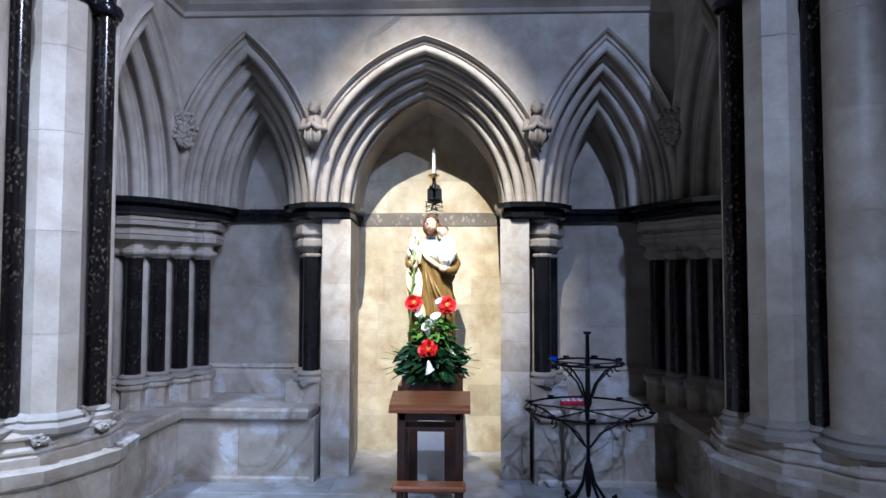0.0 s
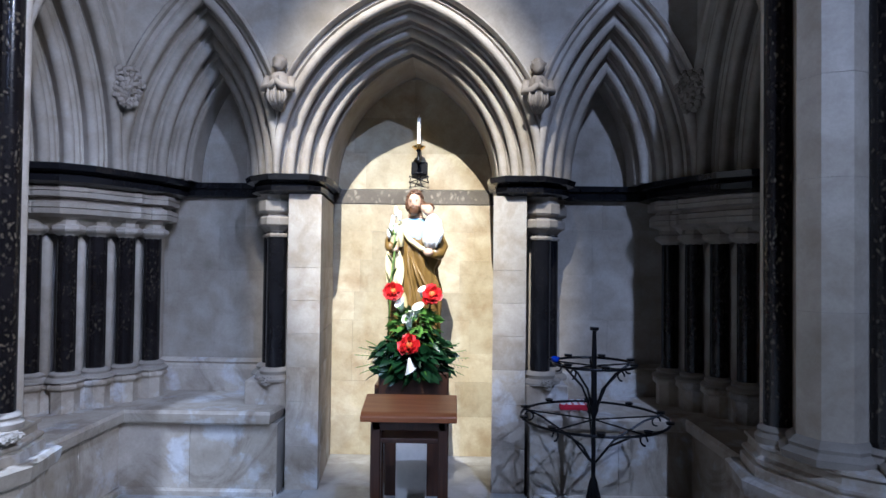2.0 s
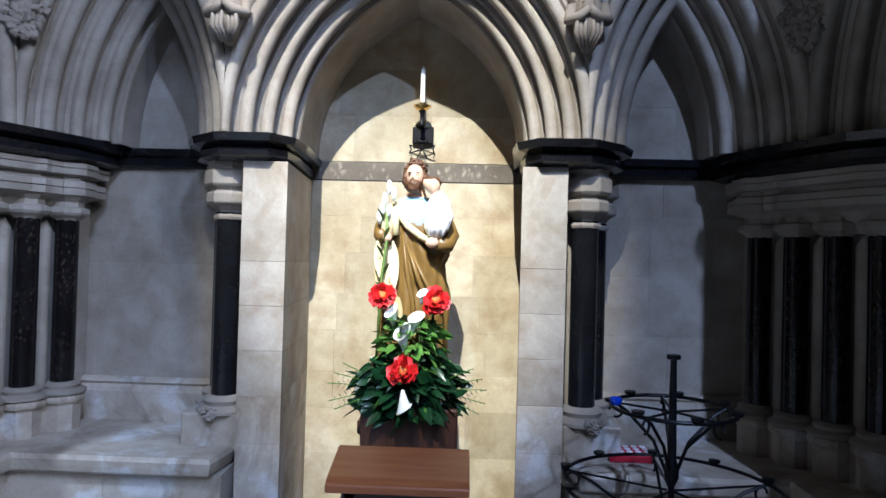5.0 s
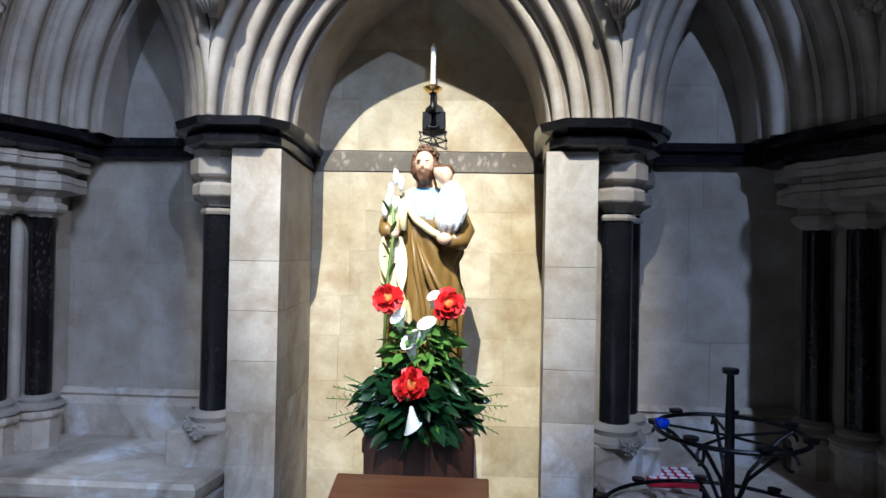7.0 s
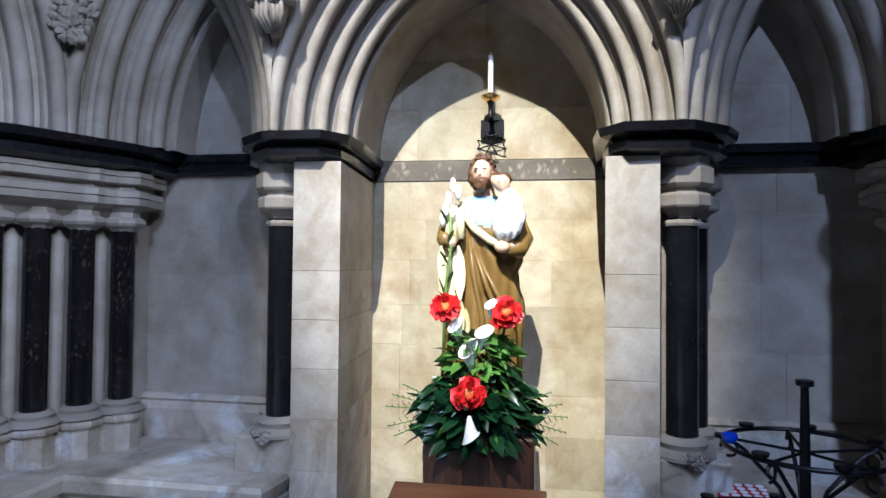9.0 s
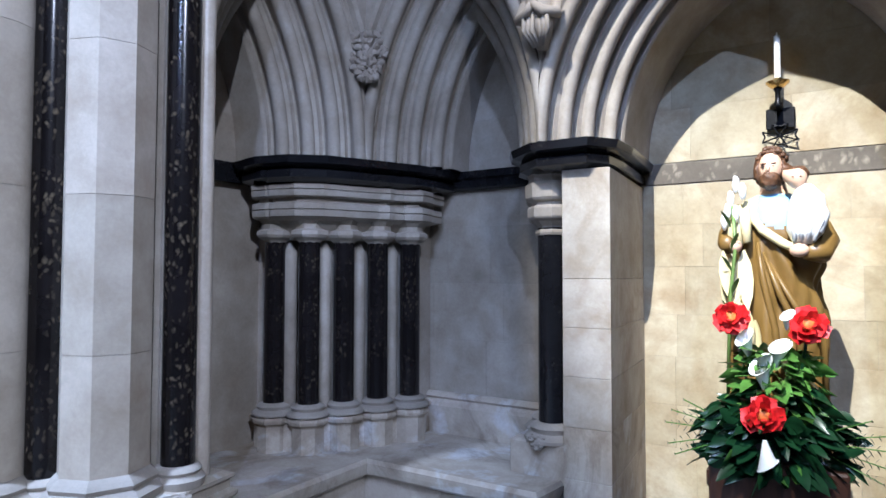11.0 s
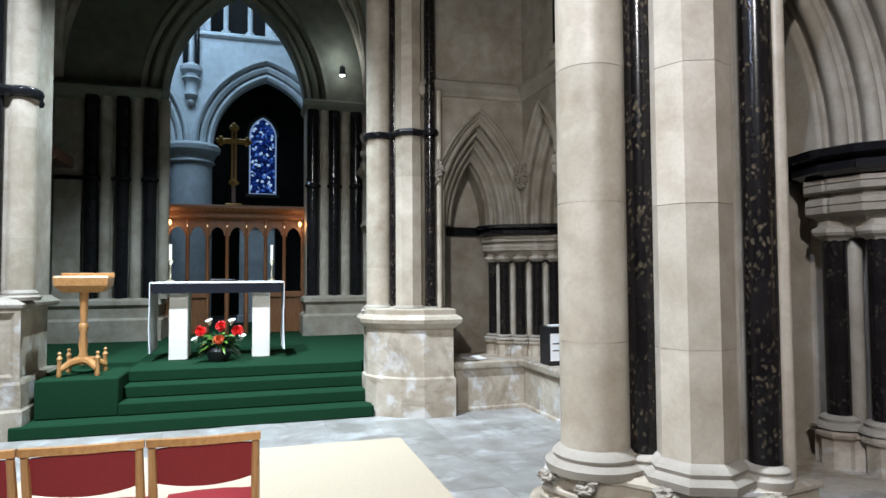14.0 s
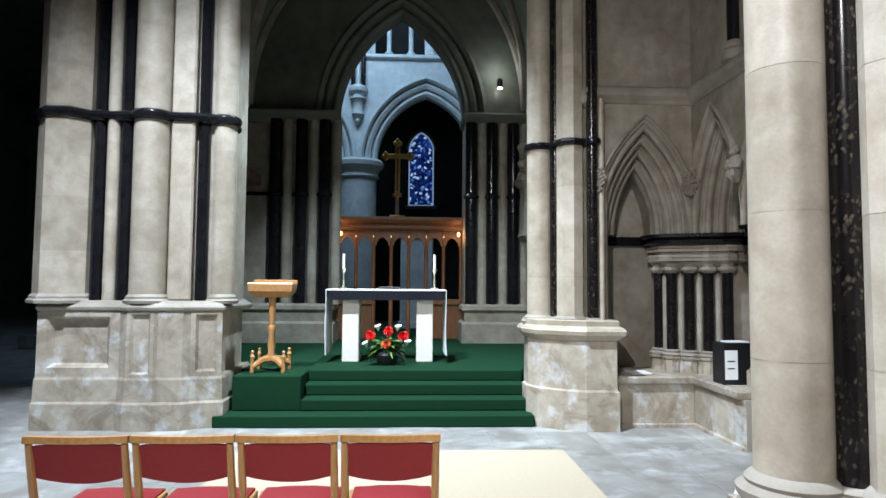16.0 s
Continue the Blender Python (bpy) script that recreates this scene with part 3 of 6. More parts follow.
def chapel(cx, tag, sides, niche=True):
    """The arcaded end of one chapel: walls, recesses, arches, string course."""
    back = lambda s0: (lambda s, v, z: (cx + s0 + s, FRONT + v, SPRING + z))
    # walls behind the recesses
    for sx in sides:
        a, b = sorted((cx + sx * 0.80, cx + sx * 2.5))
        w = structure("wall_recess_" + tag + ("_a" if sx < 0 else "_b"), box(a, b, RECESS + 0.003, 6.0, 0, 3.6), MORTAR, "pale smooth stone wall inside the blind arch")
        ashlar(w, *sorted((cx + sx * 0.80, cx + sx * 2.0)), RECESS, SEAT, (0.20, 0.34, 0.33, 0.33, 0.21), 7 + sx, STONE)
        ashlar(w, *sorted((cx + sx * 0.80, cx + sx * 2.0)), RECESS, 2.06, (0.30, 0.32, 0.34), 9 + sx, STONE)
        part("string", stepped(flip([(0.80, RECESS + 0.02), (0.80, RECESS - 0.05), (2.0, RECESS - 0.05), (2.0, RECESS + 0.02)], cx, sx), [(-0.02, 1.955), (0.0, 1.965), (0.0, 2.01), (0.02, 2.02), (0.02, 2.06)]), BLACK, w, "black marble string course")
        part("sill", stepped(flip([(0.9, RECESS + 0.02), (0.9, RECESS - 0.03), (1.9, RECESS - 0.03), (1.9, RECESS + 0.02)], cx, sx), [(0.03, SEAT), (0.03, 0.70), (0.02, 0.72), (0.0, 0.735), (0.015, 0.75), (-0.01, 0.775)]), PLINTH, w, "moulded stone sill")
        bay = structure("wall_arch_" + tag + ("_a" if sx < 0 else "_b"), spandrel(back(sx * 1.35), 0.22, 0.72, 0.395, *((-0.5, 0.495) if sx > 0 else (-0.495, 0.5)), TOP - SPRING, 0.1), STONE, "pale stone wall above the blind arches")
        part("arch_moulding", clipped(arch_moulding(back(sx * 1.35), 0.22, 0.72, orders(0.395, 0.64)), ((cx + sx * 1.35 - (0.5 if sx > 0 else 0.545), 1), (cx + sx * 1.35 + (0.545 if sx > 0 else 0.5), -1)), 0), STONE, bay, "pale stone arch of rolls and hollows", True)
        # the side wall's arch
        side = lambda s, v, z: (cx + sx * (HALF + v), FRONT - 0.52 + s, SPRING + z)
        bay = structure("wall_side_" + tag + ("_a" if sx < 0 else "_b"), spandrel(side, 0.22, 0.72, 0.395, -0.56, 0.52, TOP - SPRING, 0.1), STONE, "pale stone side wall above the blind arch")
        part("arch_moulding", clipped(arch_moulding(side, 0.22, 0.72, orders(0.395, 0.66)), ((FRONT + 0.05, -1), (3.56, 1)), 1), STONE, bay, "pale stone arch of rolls and hollows", True)
        a, b = sorted((cx + sx * SIDE_X, cx + sx * 2.62))
        w = structure("wall_side_recess_" + tag + ("_a" if sx < 0 else "_b"), box(a, b, 3.5, 6.0, 0, 3.6), STONE, "pale stone wall inside the side arch")
        part("string", box(*sorted((cx + sx * (SIDE_X - 0.05), cx + sx * (SIDE_X + 0.02))), 3.5, 4.5, 1.955, 2.06), BLACK, w, "black marble string course")
        a, b = sorted((cx + sx * HALF, cx + sx * 2.6))
        structure("wall_upper_" + tag + ("_a" if sx < 0 else "_b"), box(a, b, 3.56, 6.0, TOP + 0.09, 9.6), STONE, "plain stone side wall above the string course")
        structure("corner_" + tag + ("_a" if sx < 0 else "_b"), box(*sorted((cx + sx * 1.90, cx + sx * 2.2)), FRONT + 0.055, 5.1, SPRING - 0.01, TOP + 0.08), STONE, "pale stone corner between two arches")
        jamb = [(1.845, 3.5), (1.845, 3.60), (1.88, 3.62), (2.0, 3.55), (2.55, 3.55), (2.55, 3.5)]
        structure("jamb_" + tag + ("_a" if sx < 0 else "_b"), prism(flip(jamb, cx, sx), SEAT - 0.02, 3.6), STONE, "pale stone jamb behind the pier")
    # the statue's niche
    place = back(0.0)
    bay = structure("wall_niche_arch_" + tag, spandrel(place, 0.60, 0.88, 0.35, -0.85, 0.85, TOP - SPRING, 0.1), STONE, "pale stone wall above the large pointed arch")
    part("arch_moulding", clipped(arch_moulding(place, 0.60, 0.88, orders(0.35, 0.92), 18), ((cx - 0.85, 1), (cx + 0.85, -1)), 0), STONE, bay, "large pale stone arch of rolls and hollows", True)
    w = structure("wall_niche_" + tag, box(cx - 0.85, cx + 0.85, NICHE + 0.003, 6.0, 0, 3.6), MORTAR, "warm lit ashlar wall at the back of the niche")
    ashlar(w, cx - 0.64, cx + 0.64, NICHE, 0.0, (0.30, 0.27, 0.22, 0.25, 0.22, 0.25, 0.22, 0.21), 12, ASHLAR)
    part("marble_band", box(cx - 0.64, cx + 0.64, NICHE - 0.004, NICHE + 0.05, 1.945, 2.055, 0.003), BAND, w, "grey shelly marble band")
    ashlar(w, cx - 0.64, cx + 0.64, NICHE, 2.06, (0.28, 0.28, 0.3), 5, ASHLAR)
    structure("wall_upper_" + tag, box(cx - HALF, cx + HALF, FRONT + 0.0, 6.0, TOP + 0.09, 9.6), STONE, "plain stone wall above the string course")
    for sx in (-1, 1):
        structure("spandrel_core_" + tag + ("_a" if sx < 0 else "_b"), box(*sorted((cx + sx * 0.825, cx + sx * 0.875)), FRONT + 0.0015, FRONT + 0.09, 2.5, TOP + 0.02), STONE, "pale stone between two arches")
    outline = flip([(-2.6, 6.0), (-2.6, 3.56), (-HALF, 3.56), (-HALF, FRONT), (HALF, FRONT), (HALF, 3.56), (2.6, 3.56), (2.6, 6.0)], cx, 1)
    structure("trim_string_" + tag, stepped(outline, [(0.0, TOP), (0.02, TOP + 0.01), (0.03, TOP + 0.04), (0.07, TOP + 0.08), (0.09, TOP + 0.12), (0.08, TOP + 0.16), (0.0, TOP + 0.2)]), CARVED, "moulded stone string course above the arches", "trim")


chapel(CX, "one", (-1, 1))
chapel(CB, "two", (-1,))
structure("wall_between_chapels", box(-3.16, -2.93, 3.72, 6.0, 0, 9.6), STONE, "plain stone wall between the two chapels")
for cx, sides in ((CX, (-1, 1)), (CB, (-1,))):
    for sx in sides:
        column_cluster(cx, sx)
        bench(cx, sx)
for cx in (CX, CB):
    for sx in (-1, 1):
        arcade_pier(cx, sx)
for cx in (CX, CB):
    for sx in (-1, 1):
        p = thing("shaft_window", (cx + sx * 0.87, FRONT, TOP + 0.2), "dark marble shaft on a stone base at a window jamb", "window jamb", "window jambs above the arcade")
        part("base", lathe(cx + sx * 0.87, FRONT - 0.02, [(0.12, TOP + 0.15), (0.12, TOP + 0.24), (0.09, TOP + 0.27), (0.1, TOP + 0.3), (0.07, TOP + 0.34)], 16), CARVED, p, "moulded stone base", True)
        shaft("shaft", cx + sx * 0.87, FRONT - 0.02, 0.065, TOP + 0.33, 6.4, p)
bm = prism([(-0.44, 3.5), (-0.5, 3.42), (-0.56, 3.385), (-0.63, 3.33), (-0.7, 3.30), (-0.69, 3.24), (-0.72, 3.17), (-0.755, 3.19), (-0.745, 3.26), (-0.725, 3.315), (-0.65, 3.36), (-0.6, 3.40), (-0.55, 3.43), (-0.5, 3.5)], 0.0, 0.002)
for v in bm.verts:
    v.co = Vector((v.co.x, FRONT - 0.001 - v.co.z, v.co.y))
part("flaked_patch", bm, stone("flaked_plaster", (0.24, 0.22, 0.19), (0.17, 0.155, 0.135)), bpy.data.objects["wall_niche_arch_one"], "darker flaked patch in the plaster")
near = compound_pier(CX, -1, 0.76, 1)
for k, (x, y) in enumerate(((1.68, 3.46), (1.83, 3.14), (2.03, 2.93), (2.2, 2.86))):
    spur(CX - x, y, 0.675, k, near, 0.04)
compound_pier(CX, 1, 0.76, 2)
compound_pier(CB, -1, 1.13, 3)


# ---- the sanctuary ----
def sanctuary_steps():
    x = (-6.80, -7.04, -7.28, -7.52)
    p = thing("carpeted_steps", (-7.4, 1.4, 0), "broad altar steps covered in dark green carpet", "steps")
    for i in range(4):
        y0 = -0.41 if i == 0 else 0.45
        part("step", box(-11.25, x[i], y0, 2.93, 0.125 * i + 0.001, 0.125 * (i + 1), 0.012), CARPET, p, "green carpeted step")
    part("platform", box(-11.25, -7.06, -0.28, 0.448, 0.126, 0.5, 0.012), CARPET, p, "green carpeted platform edge")
    part("platform_floor", box(-14.6, -7.62, -1.5, 3.7, 0.02, 0.496), CARPET, p)


sanctuary_steps()

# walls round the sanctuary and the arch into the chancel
structure("wall_sanctuary_north", box(-11.3, -7.35, 3.62, 3.9, 0, 9.6), SHADE_STONE, "stone side wall of the sanctuary, coloured dark for shade")
structure("wall_sanctuary_south", box(-11.3, -8.4, -1.55, -1.25, 0, 9.6), SHADE_STONE, "stone side wall of the sanctuary, coloured dark for shade")
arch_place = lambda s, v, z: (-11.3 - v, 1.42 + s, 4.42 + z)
w = structure("wall_chancel_arch", spandrel(arch_place, 1.13, 2.0, 0.42, -2.85, 2.4, 5.18, 0.5, 18), SHADE_STONE, "stone wall over the chancel arch, coloured dark for shade")
part("arch_moulding", arch_moulding(arch_place, 1.13, 2.0, [(0, 0.5), (0, 0.12), (0.05, 0.08), (0.1, 0.1), (0.12, 0.14), (0.16, 0.08), (0.22, 0.05), (0.27, 0.07), (0.29, 0.11), (0.3, 0.02), (0.36, -0.04), (0.42, 0.0)], 20), SHADE_STONE, w, "tall moulded stone arch")


def respond(y0, y1, ys, label):
    """Clustered shafts beside the chancel arch, on a pale base."""
    p = thing("respond", (-11.2, (y0 + y1) / 2, 0.5), label, "pier", "responds of the chancel arch")
    part("core", box(-11.75, -11.12, y0, y1, 0.5, 4.42), STONE, p)
    part("base", stepped([(-11.7, y0 - 0.02), (-10.92, y0 - 0.02), (-10.92, y1 + 0.02), (-11.7, y1 + 0.02)], [(0.05, 0.5), (0.05, 0.82), (0.0, 0.86), (0.0, 1.02), (0.04, 1.06), (0.03, 1.12), (-0.04, 1.16)]), STONE, p, "pale stone base")
    for y in ys:
        shaft("shaft", -11.05, y, 0.1, 1.14, 4.32, p)
        shaft("pale_shaft", -11.08, y + 0.2, 0.085, 1.14, 4.32, p, STONE)
        part("ring", lathe(-11.05, y, [(0.105, 2.98), (0.135, 3.0), (0.14, 3.03), (0.105, 3.07)], 14), BLACK, p, "", True)
    part("ring_band", box(-11.14, -11.06, y0, y1, 3.0, 3.06, 0.008), BLACK, p)
    part("capital", stepped([(-11.75, y0), (-11.0, y0), (-11.0, y1), (-11.75, y1)], [(-0.05, 4.28), (0.0, 4.34), (0.05, 4.4), (0.06, 4.46), (0.02, 4.5)]), SHADE_STONE, p)
    return p


respond(-1.25, 0.26, (-0.72, -0.28, 0.12), "shaded respond of black and pale shafts beside the screen")
respond(2.56, 3.62, (2.66, 3.02, 3.4), "shaded respond of black and pale shafts beside the screen")
tagged(mesh_ob("pale_wall_panel", box(-11.1, -11.06, -1.24, -0.86, 0.5, 3.0, 0.01), STONE), "pale stone wall panel beside the respond", "wall", "", "structure")


def vault():
    """Pointed stone vault over the sanctuary with raised ribs."""
    place = lambda s, v, z: (-7.0 - v, 1.2 + s, 4.6 + z)
    structure("ceiling_vault", arch_moulding(place, 2.45, 3.4, [(0.0, 0.0), (0.0, 4.3), (0.15, 4.3), (0.15, 0.0), (0.0, 0.0)], 20), SHADE_STONE, "ribbed stone vault above the altar, coloured dark for shade", "ceiling")
    half = pointed(2.45, 3.4, -0.03, 20)
    line = half + [(-s, z) for s, z in reversed(half[:-1])]
    for x0, x1 in ((-7.3, -7.3), (-11.1, -11.1), (-9.2, -9.2), (-7.3, -11.1), (-11.1, -7.3)):
        n = len(line)
        pts = [(x0 + (x1 - x0) * i / (n - 1), 1.2 + s, 4.6 + z) for i, (s, z) in enumerate(line)]
        structure("vault_rib", tube(pts, 0.085, 8), STONE, "moulded stone vault rib", "rib", True)


vault()


def great_pier():
    p = thing("great_pier", (-7.3, -1.15, 0), "massive clustered pier of pale stone with thin dark shafts", "pier")
    part("core", prism([(-6.98, -2.1), (-6.98, -0.40), (-7.9, -0.40), (-7.9, -2.1)], 1.25, 9.0), STONE, p)
    rng = random.Random(8)
    for x, y, r, eight in ((-7.0, -2.03, 0.29, True), (-6.93, -1.135, 0.19, False), (-7.06, -0.415, 0.125, False)):
        drums("drum", x, y, r, 1.36, 8.6, p, eight, rng)
        seg, turn = (8, math.pi / 8) if eight else (24, 0.0)
        part("drum_base", lathe(x, y, [(r + 0.05, 1.27), (r + 0.055, 1.3), (r + 0.03, 1.32), (r + 0.03, 1.34), (r, 1.37)], seg, turn=turn), CARVED, p, "", not eight)
        part("ring", lathe(x, y, [(r + 0.005, 3.19), (r + 0.035, 3.21), (r + 0.045, 3.25), (r + 0.035, 3.28), (r + 0.005, 3.30)], seg, turn=turn), BLACK, p, "black marble ring", not eight)
    for x, y in ((-6.93, -1.675), (-6.93, -1.40), (-6.96, -0.605)):
        shaft("shaft", x, y, 0.062, 1.3, 8.6, p)
        part("ring", lathe(x, y, [(0.066, 3.19), (0.09, 3.21), (0.1, 3.25), (0.066, 3.30)], 14), BLACK, p, "black marble ring", True)
    part("pale_shaft", lathe(-6.92, -1.535, [(0.066, 1.3), (0.066, 8.6)], 14), DRUM, p, "", True)
    part("pilaster", box(-7.1, -6.87, -0.93, -0.685, 1.3, 8.6, 0.02), DRUM, p)
    part("ring_band", stepped([(-6.93, -2.25), (-6.86, -1.75), (-6.86, -0.66), (-6.97, -0.37), (-7.4, -0.37), (-7.4, -2.25)], [(-0.02, 3.19), (0.02, 3.21), (0.03, 3.25), (0.02, 3.28), (-0.02, 3.30)]), BLACK, p, "black marble ring")
    out = [(-6.95, -2.24), (-6.77, -2.16), (-6.77, -1.34), (-6.71, -1.25), (-6.71, -0.98), (-6.735, -0.95), (-6.735, -0.70), (-6.79, -0.64), (-6.86, -0.34), (-8.0, -0.34), (-8.0, -2.24)]
    part("base", stepped(out, [(-0.01, 1.19), (0.018, 1.21), (0.022, 1.235), (0.0, 1.255), (-0.03, 1.275), (-0.05, 1.30)]), CARVED, p, "thin moulded stone base course")
    part("plinth_core", stepped(out, [(-0.075, 0.5), (-0.075, 1.2)]), PLINTH, p)
    part("plinth", stepped(out, [(0.035, 0.0), (0.035, 0.26), (0.02, 0.285), (0.012, 0.5), (0.0, 0.53)]), PLINTH, p, "worn patched stone plinth")
    for i in range(8):
        inset = {1: (0.1, 0.06), 3: (0.035, 0.03), 7: (0.05, 0.035)}.get(i)
        part("plinth_panel", sunk_face(out[i], out[i + 1], 0.53, 1.192, inset), PLINTH, p, "sunk stone panel with splayed edges" if inset else "")


def sunk_face(a, b, z0, z1, inset):
    """One upright facet of a plinth, with a splayed sunk panel where inset = (margin, depth)."""
    bm = bmesh.new()
    a, b = Vector((a[0], a[1], 0)), Vector((b[0], b[1], 0))
    along = (b - a).normalized()
    inward = Vector((-along.y, along.x, 0))
    long = (b - a).length

    def ring(m, d):
        spots = ((m, z0 + m * 0.9), (long - m, z0 + m * 0.9), (long - m, z1 - m * 0.55), (m, z1 - m * 0.55))
        return [bm.verts.new(a + along * s + inward * d + Vector((0, 0, z))) for s, z in spots]

    rings = [ring(0.0, 0.07), ring(0.0, 0.0)]
    if inset:
        rings += [ring(inset[0], 0.0), ring(inset[0] + inset[1] * 0.8, inset[1])]
    for r0, r1 in zip(rings, rings[1:]):
        for k in range(4):
            bm.faces.new((r0[k], r0[(k + 1) % 4], r1[(k + 1) % 4], r1[k]))
    bm.faces.new(rings[-1])
    bm.faces.new(rings[0][::-1])
    return bm


great_pier()

# ---- the chancel beyond ----
structure("floor_chancel", box(-29.9, -14.6, -7, 9 - 3.1, 0.02, 0.3), FLAG, "stone floor of the chancel", "floor")
for c, name in ((1.98, "a"), (-1.46, "b"), (5.42, "c")):
    place = lambda s, v, z: (-16.0 - v, c + s, 4.62 + z)
    w = structure("wall_chancel_" + name, spandrel(place, 1.24, 1.72, 0.46, -1.72, 1.72, 2.6, 0.5, 18), WHITEWALL, "pale limewashed wall above the chancel arcade")
    part("arch_moulding", arch_moulding(place, 1.24, 1.72, [(0, 0.5), (0, 0.2), (0.06, 0.14), (0.12, 0.16), (0.15, 0.22), (0.17, 0.1), (0.24, 0.05), (0.3, 0.08), (0.32, 0.14), (0.33, 0.0), (0.38, -0.06), (0.44, -0.05), (0.46, 0.0)], 18), WHITEWALL, w, "pale pointed arch of several mouldings")


def chancel_pier(y):
    p = thing("round_pier", (-16.25, y, 0.3), "stout round white stone pier with a moulded capital", "pier", "round chancel piers")
    part("drum", lathe(-16.25, y, [(0.47, 0.3), (0.47, 4.2)], 32), WHITEWALL, p, "", True)
    part("capital", lathe(-16.25, y, [(0.48, 4.16), (0.54, 4.2), (0.5, 4.26), (0.56, 4.4), (0.64, 4.46), (0.66, 4.56), (0.6, 4.63)], 32), WHITEWALL, p, "ringed moulded capital", True)
    part("corbel", lathe(-15.94, y, [(0.02, 5.5), (0.07, 5.54), (0.09, 5.6), (0.05, 5.66), (0.12, 5.7), (0.16, 5.76), (0.13, 5.82), (0.12, 6.0), (0.15, 6.08), (0.21, 6.14), (0.2, 6.18), (0.15, 6.2), (0.15, 6.26), (0.24, 6.33), (0.25, 6.42), (0.2, 6.46), (0.14, 6.5)], 14), WHITEWALL, p, "carved corbel", True)
    for d in (-0.13, 0.0, 0.13):
        shaft("wall_shaft", -15.9, y + d, 0.055, 6.5, 9.4, p, BLACK if d else WHITEWALL)


chancel_pier(0.26)
chancel_pier(3.70)


def clerestory():
    # black sheet in place of the shade inside the openings
    p = structure("wall_clerestory", box(-17.4, -17.2, -3.2, 5.9, 7.3, 9.6), SHADE_BLACK, "near-black wall standing for shade behind the clerestory openings")
    part("sill", stepped([(-16.5, -3.2), (-15.95, -3.2), (-15.95, 5.9), (-16.5, 5.9)], [(0.0, 7.2), (0.06, 7.24), (0.06, 7.3), (0.0, 7.34)]), WHITEWALL, p, "pale moulded sill")
    y = -2.9
    k = 0
    while y < 5.6:
        part("colonnette", lathe(-16.1, y, [(0.11, 7.33), (0.11, 7.42), (0.06, 7.46), (0.06, 8.3), (0.12, 8.42), (0.12, 8.5)], 12), WHITEWALL, p, "pale colonnette", True)
        if k % 3 == 0:
            part("wall_pier", box(-16.4, -16.15, y - 0.2, y + 0.2, 7.33, 9.6), WHITEWALL, p)
        y += 0.56
        k += 1


clerestory()


def stone_screen(y0, y1, top):
    """A low pale stone wall panel with a rounded head, beyond the oak screen."""
    p = thing("reredos", (-16.5, (y0 + y1) / 2, 0.3), "plain pale grey stone reredos standing beyond the oak screen", "reredos")
    part("body", box(-16.66, -16.42, y0, y1, 0.3, top, 0.03), WHITEWALL, p)
    part("coping", stepped([(-16.68, y0), (-16.4, y0), (-16.4, y1), (-16.68, y1)], [(0.0, top - 0.02), (0.03, top), (0.03, top + 0.05), (-0.02, top + 0.09)]), WHITEWALL, p)
    part("foot", box(-16.7, -16.36, y0 - 0.05, y1 + 0.05, 0.3, 0.55, 0.02), WHITEWALL, p)


stone_screen(1.36, 2.2, 2.72)


def stained_glass():
    """Blue stained glass: small leaded pieces lit by the daylight behind them."""
    m, nt, sh = material("stained_glass")
    co = nt.nodes.new("ShaderNodeTexCoord").outputs["Object"]
    cells = node(nt, "ShaderNodeTexVoronoi", Scale=12.0)
    nt.links.new(co, cells.inputs["Vector"])
    sep = nt.nodes.new("ShaderNodeSeparateColor")
    nt.links.new(cells.outputs["Color"], sep.inputs[0])
    colour = ramp(nt, sep.outputs[0], [(0.0, (0.003, 0.006, 0.04)), (0.55, (0.008, 0.025, 0.17)), (0.74, (0.03, 0.09, 0.42)), (0.86, (0.1, 0.24, 0.65)), (0.95, (0.5, 0.68, 0.95))])
    lead = node(nt, "ShaderNodeTexVoronoi", Scale=12.0)
    lead.feature = "DISTANCE_TO_EDGE"
    nt.links.new(co, lead.inputs["Vector"])
    line = ramp(nt, lead.outputs["Distance"], [(0.03, (0, 0, 0)), (0.07, (1, 1, 1))])
    colour = mix(nt, "MULTIPLY", 1.0, colour, line)
    nt.links.new(colour, sh.inputs["Base Color"])
    nt.links.new(colour, sh.inputs["Emission Color"])
    sh.inputs["Emission Strength"].default_value = 0.8
    sh.inputs["Roughness"].default_value = 0.2
    return m


GLASS = stained_glass()
BORDER = glow("pale_daylit_glass", (0.5, 0.68, 1.0), 0.32)


